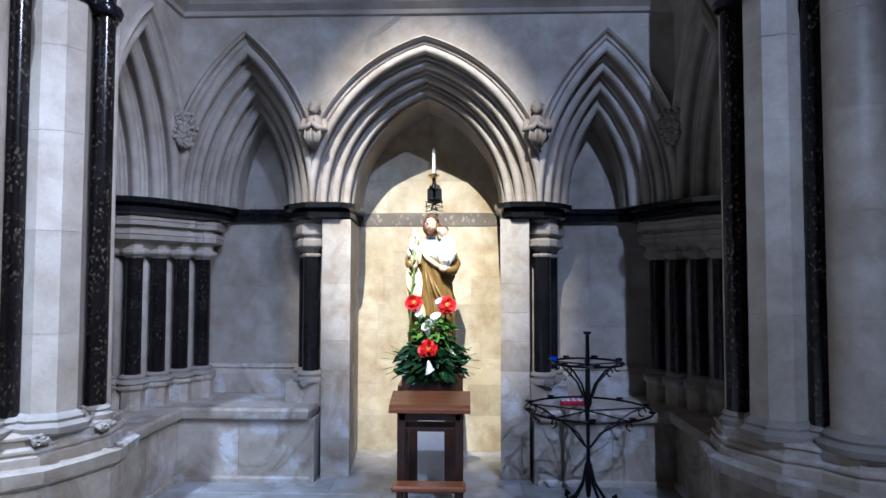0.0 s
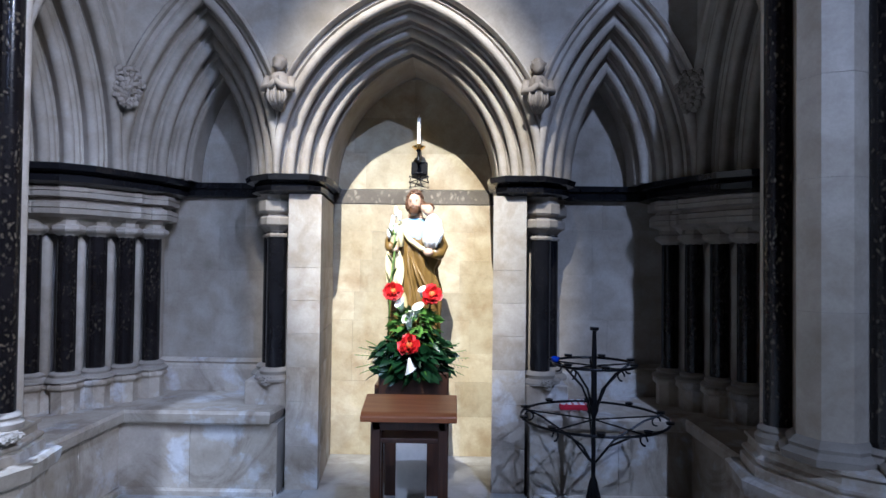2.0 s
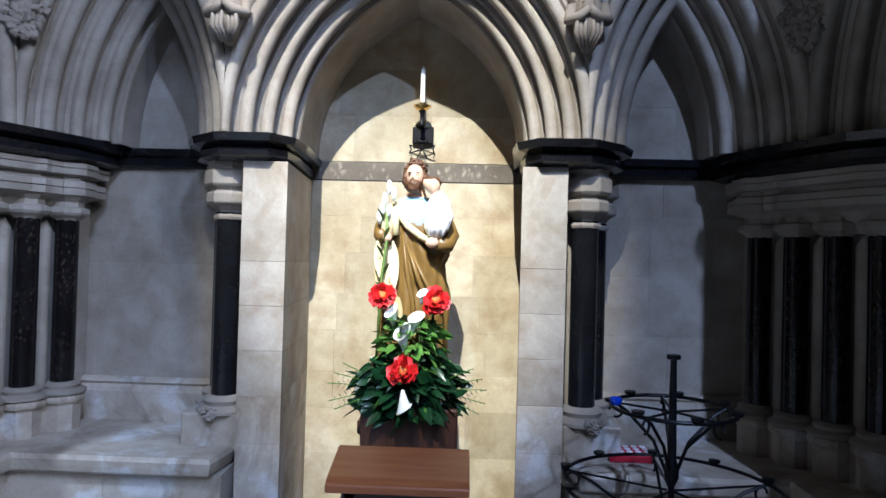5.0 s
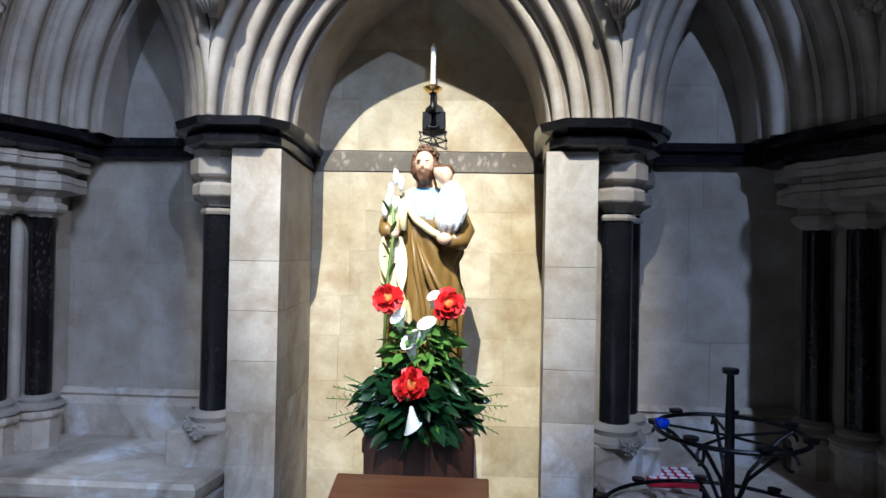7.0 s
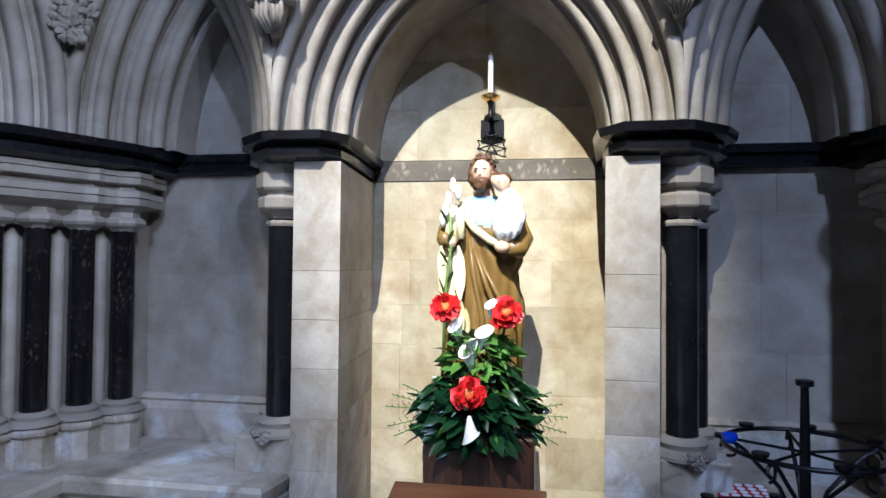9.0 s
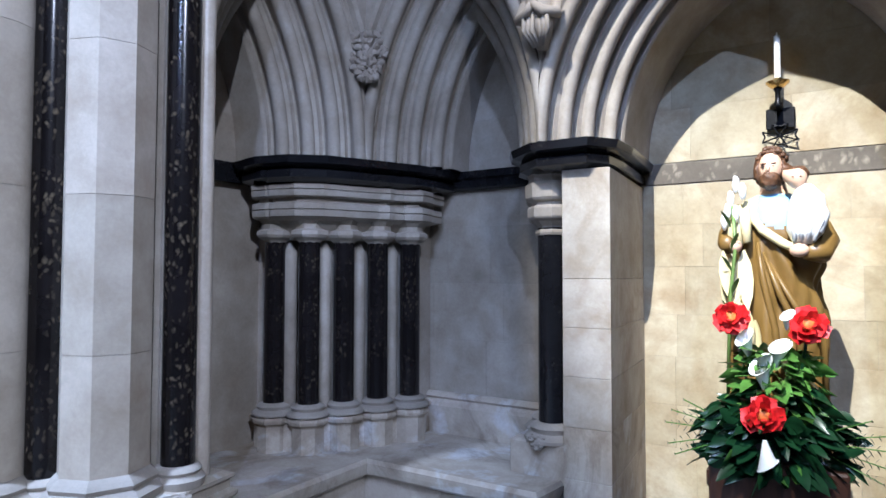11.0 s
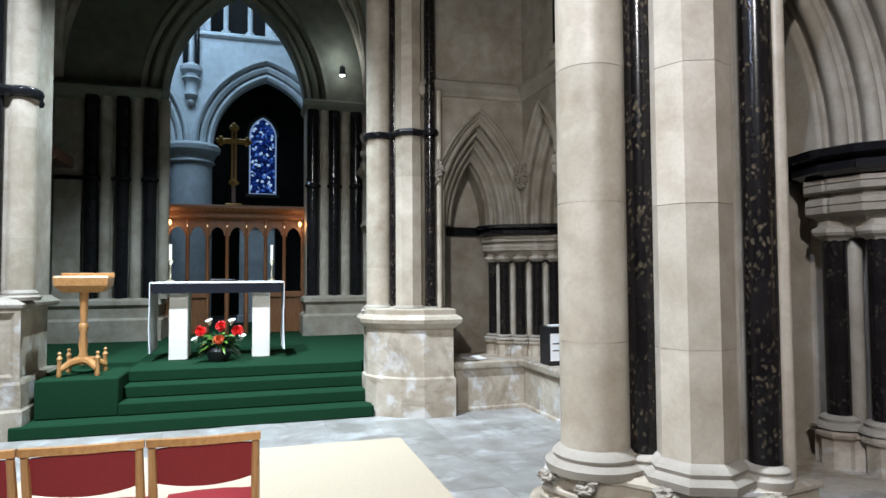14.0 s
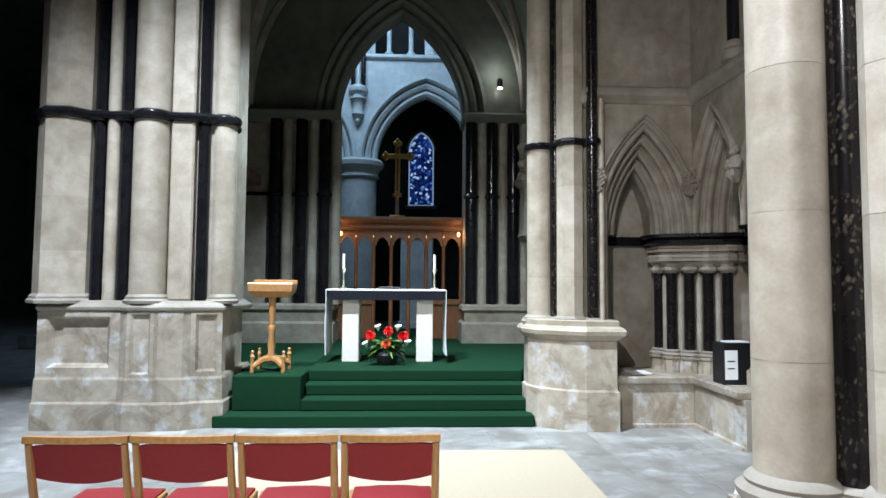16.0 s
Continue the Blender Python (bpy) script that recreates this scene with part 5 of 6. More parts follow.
# ---- the statue ----
def statue():
    skin = plain("painted_plaster_skin", (0.66, 0.44, 0.3), 0.45, 0, 12, 0.12, 0.05)
    hair = plain("painted_brown_hair", (0.11, 0.05, 0.02), 0.5, 0, 70, 0.6, 0.8)
    brown = plain("ochre_brown_painted_robe", (0.17, 0.1, 0.022), 0.4, 0, 8, 0.2, 0.05)
    lining = plain("pale_yellow_painted_lining", (0.68, 0.6, 0.33), 0.45, 0, 8, 0.12, 0.05)
    blue = plain("pale_blue_painted_tunic", (0.24, 0.42, 0.6), 0.5, 0, 10, 0.1, 0.05)
    white = plain("white_painted_plaster", (0.8, 0.8, 0.78), 0.5, 0, 10, 0.06, 0.05)
    green = plain("green_painted_stem", (0.14, 0.22, 0.05), 0.5, 0, 10, 0.2, 0.05)
    mats = [skin, hair, brown, lining, blue, white, green]
    bm = bmesh.new()
    cx, cy = -0.265, 5.06

    def mark(count, index):
        bm.faces.ensure_lookup_table()
        for f in bm.faces[count:]:
            f.material_index, f.smooth = index, True

    rows = [(0.74, 0.185, 0.15), (0.85, 0.19, 0.15), (1.0, 0.18, 0.145), (1.15, 0.172, 0.14), (1.3, 0.168, 0.135), (1.42, 0.165, 0.13), (1.52, 0.165, 0.125), (1.6, 0.165, 0.12), (1.68, 0.165, 0.11), (1.74, 0.15, 0.095), (1.785, 0.11, 0.075), (1.81, 0.055, 0.05), (1.85, 0.045, 0.045)]
    seg, rings, smooth_rows = 96, [], []
    for (za, xa, ya), (zb, xb, yb) in zip(rows, rows[1:]):
        for k in range(6):
            f = k / 6
            smooth_rows.append((za + (zb - za) * f, xa + (xb - xa) * f, ya + (yb - ya) * f))
    smooth_rows.append(rows[-1])
    for z, rx, ry in smooth_rows:
        ring = []
        fold = 0.06 * max(0.0, min(1.0, (1.64 - z) / 0.3))
        for k in range(seg):
            a = 2 * math.pi * k / seg
            w = 1 + fold * math.sin(a * 9 + z * 9) + fold * 0.5 * math.sin(a * 17 - z * 11)
            u = rx * math.cos(a)
            if z < 1.68 and math.sin(a) < 0.2:
                # folds that fan out from the clasped mantle
                fan = math.atan2(u + 0.05, 1.73 - z)
                w += 0.15 * min(1.0, (1.68 - z) / 0.16) * (0.6 * math.sin(fan * 17 + 0.6) + 0.4 * abs(math.sin(fan * 11)) - 0.2)
            ring.append(bm.verts.new((cx + rx * w * math.cos(a), cy + ry * w * math.sin(a), z)))
        rings.append(ring)
    for r0, r1 in zip(rings, rings[1:]):
        for k in range(seg):
            f = bm.faces.new((r0[k], r0[(k + 1) % seg], r1[(k + 1) % seg], r1[k]))
            m = f.calc_center_median()
            u = m.x - cx
            if m.z > 1.80:
                f.material_index = 0
            elif u < -0.055 and m.z > 1.68 + (u + 0.055) * 1.0:
                f.material_index = 3
            elif -0.055 <= u < 0.085 and m.z > 1.655 + abs(u - 0.03) * 0.35:
                f.material_index = 4
            elif u >= 0.085 and m.z > 1.66:
                f.material_index = 3
            else:
                f.material_index = 2
            f.smooth = True
    bm.faces.new(rings[0][::-1]).material_index = 2
    n = len(bm.faces)
    # mantle edge across the body, sleeves
    tube([(cx - 0.08, cy - 0.075, 1.775), (cx - 0.068, cy - 0.11, 1.70), (cx - 0.03, cy - 0.135, 1.648), (cx + 0.04, cy - 0.15, 1.596), (cx + 0.1, cy - 0.155, 1.566), (cx + 0.16, cy - 0.12, 1.566)], [0.01, 0.016, 0.018, 0.018, 0.016, 0.012], 10, bm)
    for k in range(3):
        tube([(cx - 0.09 - 0.024 * k, cy - 0.095, 1.77 - 0.012 * k), (cx - 0.095 - 0.026 * k, cy - 0.135 + 0.01 * k, 1.69), (cx - 0.085 - 0.03 * k, cy - 0.15 + 0.012 * k, 1.6 - 0.01 * k)], [0.012, 0.024, 0.016], 8, bm)
    for k, (dx, wide, long) in enumerate(((-0.165, 0.075, 0.26), (-0.13, 0.07, 0.33), (-0.1, 0.06, 0.24), (-0.175, 0.05, 0.18))):
        leaf(bm, (cx + dx, cy - 0.1 - 0.018 * k, 1.57), (0.03 * k, -0.1, -1), long, wide, 0.05, 0.6 * k - 0.6, 3)
    for k in range(4):
        leaf(bm, (cx - 0.12 + 0.02 * k, cy - 0.15, 1.38 - 0.03 * k), (0.1 * k - 0.15, -0.2, -1), 0.14, 0.06, 0.1, 0.5 * k, 3)
    mark(n, 3)
    n = len(bm.faces)
    for k in range(0, 5, 2):
        tube([(cx - 0.05 + 0.01 * k, cy - 0.13, 1.6 - 0.02 * k), (cx - 0.03 + 0.03 * k, cy - 0.15, 1.45 - 0.03 * k), (cx + 0.01 + 0.04 * k, cy - 0.145 + 0.008 * k, 1.25), (cx + 0.02 + 0.04 * k, cy - 0.14 + 0.012 * k, 0.95)], [0.006, 0.013, 0.014, 0.012], 8, bm)
    mark(n, 2)
    n = len(bm.faces)
    tube([(cx - 0.135, cy - 0.02, 1.71), (cx - 0.165, cy - 0.06, 1.63), (cx - 0.165, cy - 0.12, 1.60), (cx - 0.155, cy - 0.15, 1.58)], [0.045, 0.045, 0.038, 0.03], 12, bm)
    tube([(cx + 0.14, cy - 0.01, 1.7), (cx + 0.185, cy - 0.05, 1.6), (cx + 0.17, cy - 0.13, 1.555), (cx + 0.12, cy - 0.17, 1.56)], [0.05, 0.05, 0.042, 0.03], 12, bm)
    mark(n, 2)
    n = len(bm.faces)
    # the hands that hold the child and the lily
    blob((cx + 0.10, cy - 0.185, 1.565), (0.035, 0.025, 0.028), bm, 2)
    blob((cx - 0.125, cy - 0.17, 1.585), (0.024, 0.026, 0.026), bm, 2)
    # heads
    bm.verts.ensure_lookup_table()
    head_from = len(bm.verts)
    blob((cx - 0.005, cy - 0.05, 1.925), (0.058, 0.066, 0.085), bm, 3)
    blob((cx - 0.012, cy - 0.117, 1.915), (0.011, 0.014, 0.022), bm, 1)
    blob((cx + 0.095, cy - 0.12, 1.872), (0.043, 0.044, 0.05), bm, 2)
    mark(n, 0)
    n = len(bm.faces)
    blob((cx - 0.005, cy - 0.085, 1.855), (0.05, 0.05, 0.05), bm, 3, 0.35, 2)
    blob((cx - 0.003, cy - 0.018, 1.966), (0.069, 0.066, 0.07), bm, 3, 0.22, 4)
    curl = random.Random(5)
    for k in range(60):
        a = curl.uniform(0, 2 * math.pi)
        h = curl.uniform(-1.2, 1.0) if math.sin(a) > -0.55 else curl.uniform(0.5, 1.0)
        wide = 1 - 0.55 * max(0.0, h)
        blob((cx - 0.003 + math.cos(a) * 0.066 * wide, cy - 0.024 + math.sin(a) * 0.064 * wide, 1.978 + 0.055 * h), (0.018, 0.018, 0.015), bm, 1, 0.3, k)
    for s in (-1, 1):
        blob((cx - 0.005 + s * 0.06, cy - 0.04, 1.905), (0.022, 0.045, 0.062), bm, 3, 0.45, s)
        blob((cx - 0.012 + s * 0.022, cy - 0.108, 1.943), (0.017, 0.009, 0.004), bm, 2)
        blob((cx - 0.012 + s * 0.022, cy - 0.108, 1.928), (0.009, 0.008, 0.004), bm, 2)
        blob((cx + 0.095 + s * 0.016, cy - 0.16, 1.876), (0.005, 0.004, 0.003), bm, 1)
    tube([(cx - 0.045, cy - 0.103, 1.872), (cx - 0.012, cy - 0.12, 1.888), (cx + 0.022, cy - 0.106, 1.872)], [0.006, 0.012, 0.006], 8, bm)
    blob((cx + 0.098, cy - 0.1, 1.895), (0.046, 0.042, 0.04), bm, 2, 0.25, 7)
    mark(n, 1)
    bm.verts.ensure_lookup_table()
    for v in bm.verts[head_from:]:
        pivot, size, move = (Vector((cx + 0.095, cy - 0.12, 1.872)), 0.85, -0.02) if v.co.x > cx + 0.066 and v.co.z < 1.945 and v.co.y < cy - 0.05 else (Vector((cx - 0.005, cy - 0.05, 1.835)), 0.78, 0.005)
        v.co = pivot + (v.co - pivot) * size + Vector((0, 0, move))
    n = len(bm.faces)
    # the child's gown
    tube([(cx + 0.12, cy - 0.105, 1.815), (cx + 0.128, cy - 0.125, 1.77), (cx + 0.128, cy - 0.14, 1.70), (cx + 0.115, cy - 0.15, 1.635), (cx + 0.11, cy - 0.15, 1.585)], [0.03, 0.06, 0.068, 0.062, 0.03], 16, bm)
    for k in range(4):
        tube([(cx + 0.09 + 0.025 * k, cy - 0.16 - 0.012 * (k in (1, 2)), 1.76), (cx + 0.085 + 0.03 * k, cy - 0.19 - 0.01 * (k in (1, 2)), 1.68), (cx + 0.085 + 0.022 * k, cy - 0.195, 1.6)], [0.006, 0.012, 0.008], 8, bm)
    tube([(cx + 0.14, cy - 0.13, 1.78), (cx + 0.175, cy - 0.15, 1.7), (cx + 0.16, cy - 0.18, 1.63)], [0.03, 0.03, 0.022], 10, bm)
    # lily blooms
    for dx, dy, dz in ((-0.125, -0.15, 1.84), (-0.1, -0.15, 1.81), (-0.145, -0.15, 1.78), (-0.155, -0.16, 1.73), (-0.125, -0.165, 1.72), (-0.17, -0.15, 1.69)):
        blob((cx + dx, cy + dy, dz), (0.015, 0.015, 0.036), bm, 2, 0.35, dz)
    mark(n, 5)
    n = len(bm.faces)
    tube([(cx - 0.135, cy - 0.165, 1.75), (cx - 0.125, cy - 0.185, 1.58), (cx - 0.15, cy - 0.18, 1.35), (cx - 0.165, cy - 0.16, 0.95)], 0.007, 8, bm)
    for k in range(5):
        leaf(bm, (cx - 0.14, cy - 0.19, 1.3 + 0.09 * k), (0.3 if k % 2 else -0.3, -0.3, 0.8), 0.1, 0.025, 0.2, 0, 6)
    mark(n, 6)
    n = len(bm.faces)
    box(cx - 0.22, cx + 0.22, cy - 0.2, cy + 0.2, 0.66, 0.745, 0.012, bm)
    mark(n, 2)
    ob = mesh_ob("statue", bm, mats)
    return tagged(ob, "painted plaster statue of a robed bearded man carrying a child", "statue")


statue()
tagged(mesh_ob("statue_plinth", stepped([(-0.52, 4.92), (-0.02, 4.92), (-0.02, 5.4), (-0.52, 5.4)], [(0.0, 0.0), (0.0, 0.1), (-0.03, 0.13), (-0.03, 0.56), (0.0, 0.6), (0.0, 0.66)]), DARKWOOD), "dark wooden plinth under the statue", "plinth")


def kneeler():
    """Sloping-topped kneeling desk in front of the flowers."""
    p = thing("prayer_desk", (-0.21, 4.1, 0), "reddish wooden prayer desk with a sloping top and dark legs", "desk")
    x0, x1 = -0.475, 0.035
    bm = bmesh.new()
    side = [(3.955, 0.652), (3.955, 0.682), (3.985, 0.70), (4.21, 0.75), (4.21, 0.72)]
    a = [bm.verts.new((x0, y, z)) for y, z in side]
    b = [bm.verts.new((x1, y, z)) for y, z in side]
    bm.faces.new(a)
    bm.faces.new(b[::-1])
    for i in range(5):
        bm.faces.new((a[i], b[i], b[(i + 1) % 5], a[(i + 1) % 5]))
    bmesh.ops.bevel(bm, geom=bm.edges[:], offset=0.004, segments=1, affect="EDGES")
    part("desk_top", bm, TEAK, p, "polished reddish sloping top")
    for x in (x0 + 0.05, x1 - 0.10):
        part("leg", box(x, x + 0.055, 4.0, 4.05, 0.02, 0.67, 0.006), DARKWOOD, p, "dark leg")
        part("back_leg", box(x, x + 0.055, 4.14, 4.19, 0.02, 0.71, 0.006), DARKWOOD, p, "dark leg")
        part("foot", box(x - 0.01, x + 0.065, 3.84, 4.21, 0.0, 0.05, 0.008), DARKWOOD, p)
        part("side_rail", box(x + 0.01, x + 0.045, 4.05, 4.14, 0.3, 0.36, 0.004), DARKWOOD, p)
    part("shelf", box(x0 + 0.06, x1 - 0.06, 4.01, 4.19, 0.53, 0.555, 0.004), DARKWOOD, p, "dark book shelf")
    part("kneeling_board", box(x0 + 0.03, x1 - 0.03, 3.86, 3.99, 0.2, 0.235, 0.01), TEAK, p, "worn kneeling board")
    for x in (x0 + 0.06, x1 - 0.1):
        part("bracket", box(x, x + 0.04, 3.88, 4.02, 0.05, 0.201, 0.006), DARKWOOD, p)
    part("apron", box(x0 + 0.06, x1 - 0.06, 4.0, 4.015, 0.6, 0.655, 0.003), DARKWOOD, p)


kneeler()


def wall_candle():
    x, y = -0.27, 5.42
    p = thing("wall_candle", (x, NICHE, 2.2), "white candle on a dark iron wall bracket with a cross", "candle bracket")
    part("candle", lathe(x, y, [(0.014, 2.39), (0.014, 2.595), (0.006, 2.60), (0.003, 2.615)], 12), WAX, p, "white candle", True)
    part("drip_pan", lathe(x, y, [(0.012, 2.345), (0.03, 2.352), (0.05, 2.37), (0.052, 2.378), (0.018, 2.378), (0.018, 2.395)], 16), BRASS, p, "brass drip pan", True)
    part("stem", lathe(x, y, [(0.02, 2.27), (0.012, 2.29), (0.012, 2.33), (0.02, 2.345)], 12), IRON, p, "", True)
    part("plate", box(-0.33, -0.205, NICHE - 0.035, NICHE - 0.01, 2.172, 2.272, 0.004), IRON, p, "dark square wall plate")
    part("bar", box(x - 0.012, x + 0.012, y - 0.015, NICHE - 0.01, 2.26, 2.28, 0.003), IRON, p)
    for k in range(4):
        ang = math.pi / 4 + k * math.pi / 2
        pts = []
        for j in range(13):
            t = -0.42 + 0.84 * j / 12
            rr = 0.085 - 0.02 * math.cos(t * 3.6)
            pts.append((x + rr * math.cos(ang - math.pi / 4 + t), NICHE - 0.045, 2.135 + rr * math.sin(ang - math.pi / 4 + t) * 0.75))
        pts = [(x, NICHE - 0.045, 2.135)] + pts + [(x, NICHE - 0.045, 2.135)]
        part("scroll", tube(pts, 0.0038, 6), IRON, p, "thin iron scroll", True)


wall_candle()


def votive_stand():
    x, y = 0.79, 4.14
    p = thing("votive_stand", (x, y, 0), "black wrought iron votive candle stand with two rings", "candle stand")
    part("pole", lathe(x, y, [(0.012, 0.1), (0.018, 0.14), (0.024, 0.22), (0.03, 0.26), (0.024, 0.3), (0.012, 0.33), (0.012, 0.66), (0.026, 0.69), (0.028, 0.73), (0.017, 0.76), (0.014, 1.0), (0.011, 1.13), (0.025, 1.135), (0.025, 1.15), (0.015, 1.15)], 14), IRON, p, "", True)
    for z, r, n in ((0.655, 0.40, 10), (0.95, 0.225, 7)):
        ringpts = [(x + r * math.cos(2 * math.pi * k / 48), y + r * math.sin(2 * math.pi * k / 48), z) for k in range(48)]
        ring = part("ring", tube(ringpts, 0.0075, 8, None, True), IRON, p, "flat iron ring", True)
        for k in range(n):
            a = 2 * math.pi * (k + 0.3) / n
            cx, cy = x + r * math.cos(a), y + r * math.sin(a)
            part("cup", lathe(cx, cy, [(0.01, z + 0.006), (0.022, z + 0.01), (0.024, z + 0.02), (0.018, z + 0.021)], 12), IRON, ring, "small candle cup", True)
        for k in range(5):
            a = 2 * math.pi * (k + 0.15) / 5
            ca, sa = math.cos(a), math.sin(a)
            pts = [(x + ca * 0.02, y + sa * 0.02, z - 0.24), (x + ca * r * 0.3, y + sa * r * 0.3, z - 0.13), (x + ca * r * 0.75, y + sa * r * 0.75, z - 0.03), (x + ca * r, y + sa * r, z)]
            part("strut", tube(pts, 0.0065, 6), IRON, p, "", True)
            curl = [(x + ca * (r * 0.93 + 0.025 * math.cos(t)), y + sa * (r * 0.93 + 0.025 * math.cos(t)), z - 0.035 + 0.025 * math.sin(t)) for t in [j * 0.5 for j in range(11)]]
            part("curl", tube(curl, 0.005, 6), IRON, p, "", True)
            spoke = [(x + ca * 0.015, y + sa * 0.015, z - 0.012), (x + ca * r, y + sa * r, z - 0.004)]
            part("spoke", tube(spoke, 0.005, 6), IRON, p)
    for k in range(4):
        a = math.pi / 2 * k + 0.5
        ca, sa = math.cos(a), math.sin(a)
        pts = [(x + ca * 0.015, y + sa * 0.015, 0.3), (x + ca * 0.05, y + sa * 0.05, 0.18), (x + ca * 0.13, y + sa * 0.13, 0.07), (x + ca * 0.2, y + sa * 0.2, 0.025), (x + ca * 0.235, y + sa * 0.235, 0.04), (x + ca * 0.225, y + sa * 0.225, 0.07), (x + ca * 0.2, y + sa * 0.2, 0.06)]
        part("foot", tube(pts, [0.01] * 4 + [0.012] * 3, 8), IRON, p, "scrolled iron foot", True)
        part("foot_pad", lathe(x + ca * 0.21, y + sa * 0.21, [(0.016, 0.0), (0.016, 0.02)], 10), IRON, p)


votive_stand()


def blue_cup():
    x, y, z = 0.572, 4.115, 0.972
    glass = plain("blue_glass", (0.015, 0.05, 0.5), 0.08, 0, 20, 0.1, 0.02)
    p = thing("candle_cup", (x, y, z), "small shiny blue glass candle cup on the iron ring", "candle cup")
    part("cup", lathe(x, y, [(0.012, z - 0.012), (0.02, z - 0.004), (0.024, z + 0.008), (0.022, z + 0.016), (0.019, z + 0.016), (0.017, z)], 16), glass, p, "", True)
    part("wax", lathe(x, y, [(0.016, z), (0.016, z + 0.008)], 14), WAX, p, "white wax")


blue_cup()


def candle_packet():
    z = SEAT + 0.002
    p = thing("candle_packet", (0.81, 4.85, z), "red packet patterned with white discs lying on the bench", "packet")
    red = plain("red_card", (0.4, 0.01, 0.03), 0.5, 0, 20, 0.15, 0.02)
    part("box", box(0.71, 0.92, 4.76, 4.93, z, z + 0.035, 0.004), red, p)
    for i in range(5):
        for j in range(4):
            cx, cy = 0.732 + 0.042 * i, 4.782 + 0.042 * j
            part("disc", lathe(cx, cy, [(0.016, z + 0.034), (0.016, z + 0.037)], 14), CLOTH, p)


candle_packet()


# ---- carved stops where the arches meet ----
def label_stop(x, y, z, seed):
    """A weathered half-figure carved on the wall where two arches meet."""
    bm = bmesh.new()
    rng = random.Random(seed)
    blob((x, y - 0.06, z + 0.115), (0.036, 0.04, 0.048), bm, 3, 0.2, seed)
    blob((x, y - 0.04, z + 0.135), (0.046, 0.036, 0.048), bm, 3, 0.4, seed + 1)
    tube([(x, y - 0.02, z + 0.08), (x, y - 0.035, z + 0.03), (x + 0.006, y - 0.04, z - 0.06), (x, y - 0.02, z - 0.17)], [0.032, 0.066, 0.056, 0.022], 18, bm)
    for s in (-1, 1):
        tube([(x + s * 0.07, y - 0.04, z + 0.035), (x + s * 0.085, y - 0.06, z - 0.035), (x + s * 0.035, y - 0.105, z - 0.03), (x - 0.005, y - 0.115, z + 0.005)], [0.026, 0.027, 0.022, 0.016], 10, bm)
        for k in range(3):
            tube([(x + s * (0.015 + 0.018 * k), y - 0.095, z - 0.03), (x + s * (0.02 + 0.018 * k), y - 0.09, z - 0.1), (x + s * 0.012 * k, y - 0.055, z - 0.165)], [0.008, 0.012, 0.006], 6, bm)
    blob((x - 0.01, y - 0.105, z + 0.015), (0.03, 0.02, 0.035), bm, 2, 0.4, seed + 3)
    for v in bm.verts:
        v.co += noise.noise_vector(v.co * 22) * 0.007
    for f in bm.faces:
        f.smooth = True
    return tagged(mesh_ob("carved_figure", bm, BOSS), "weathered stone half-figure carved between two arches", "carving", "carved arch stops")


def foliage_boss(x, y, z, seed, facing):
    p = thing("foliage_boss", (x, y, z), "carved stone tuft of curled leaves between two arches", "carving", "carved arch stops")
    rng = random.Random(seed)
    f = Vector(facing).normalized()
    a = f.cross(Vector((0, 0, 1)))
    o = Vector((x, y, z))
    bm = blob(o + f * 0.01, (0.055, 0.055, 0.105), None, 2, 0.3, seed)
    part("core", bm, BOSS, p, "", True)
    for row, n in ((0.085, 3), (0.025, 4), (-0.04, 3), (-0.1, 2)):
        for k in range(n):
            off = (k - (n - 1) / 2) * 0.052
            c = o + a * off + Vector((0, 0, row + rng.uniform(-0.01, 0.01))) + f * (0.05 - abs(off) * 0.3)
            lobe = bmesh.new()
            for j in range(4):
                t = j * math.pi / 2 + rng.uniform(0, 1)
                q = c + a * 0.02 * math.cos(t) + Vector((0, 0, 0.024 * math.sin(t)))
                blob(q, (0.022, 0.022, 0.023), lobe, 2, 0.6, rng.uniform(0, 9))
            part("carved_leaf", lobe, BOSS, p, "", True)


for cx in (CX, CB):
    label_stop(cx - 0.815, FRONT - 0.02, 2.62, 1)
    label_stop(cx + 0.825, FRONT - 0.02, 2.61, 5)
    for sx in (-1, 1):
        foliage_boss(cx + sx * (HALF - 0.03), FRONT - 0.03, 2.60, 3 + sx, (-sx, -1, 0))
foliage_boss(CB - HALF + 0.03, 3.62, 2.62, 12, (1, -1, 0))
tagged(mesh_ob("string_stop", blob((CB - HALF - 0.02, 3.5, TOP + 0.06), (0.1, 0.1, 0.1), None, 3, 0.3, 3), CARVED, None, "", True), "carved stone knot ending the string course", "carving")


# ---- the second chapel's clutter ----
def notice_box():
    x0, x1, y0, y1, z = -6.32, -6.10, 4.62, 4.95, SEAT
    p = thing("notice_box", ((x0 + x1) / 2, 4.6, z), "black box with a white paper notice standing on the bench", "box")
    part("body", box(x0, x1, y0, y1, z, z + 0.40, 0.006), BLACKPAINT, p, "black painted board")
    notice = part("paper", box(x1 + 0.001, x1 + 0.004, y0 + 0.015, y0 + 0.14, z + 0.05, z + 0.33), PAPER, p, "white paper notice")
    for dz, dw in ((0.22, 0.03), (0.15, 0.04)):
        part("text_bar", box(x1 + 0.004, x1 + 0.006, y0 + 0.04, y0 + 0.12 - dw * 0.3, z + dz, z + dz + 0.012), BLACKPAINT, notice, "line of unreadable print")
    part("lid_papers", box(x0 + 0.05, x1 - 0.04, y0 + 0.06, y1 - 0.05, z + 0.40, z + 0.412), PAPER, p, "white papers on the lid")


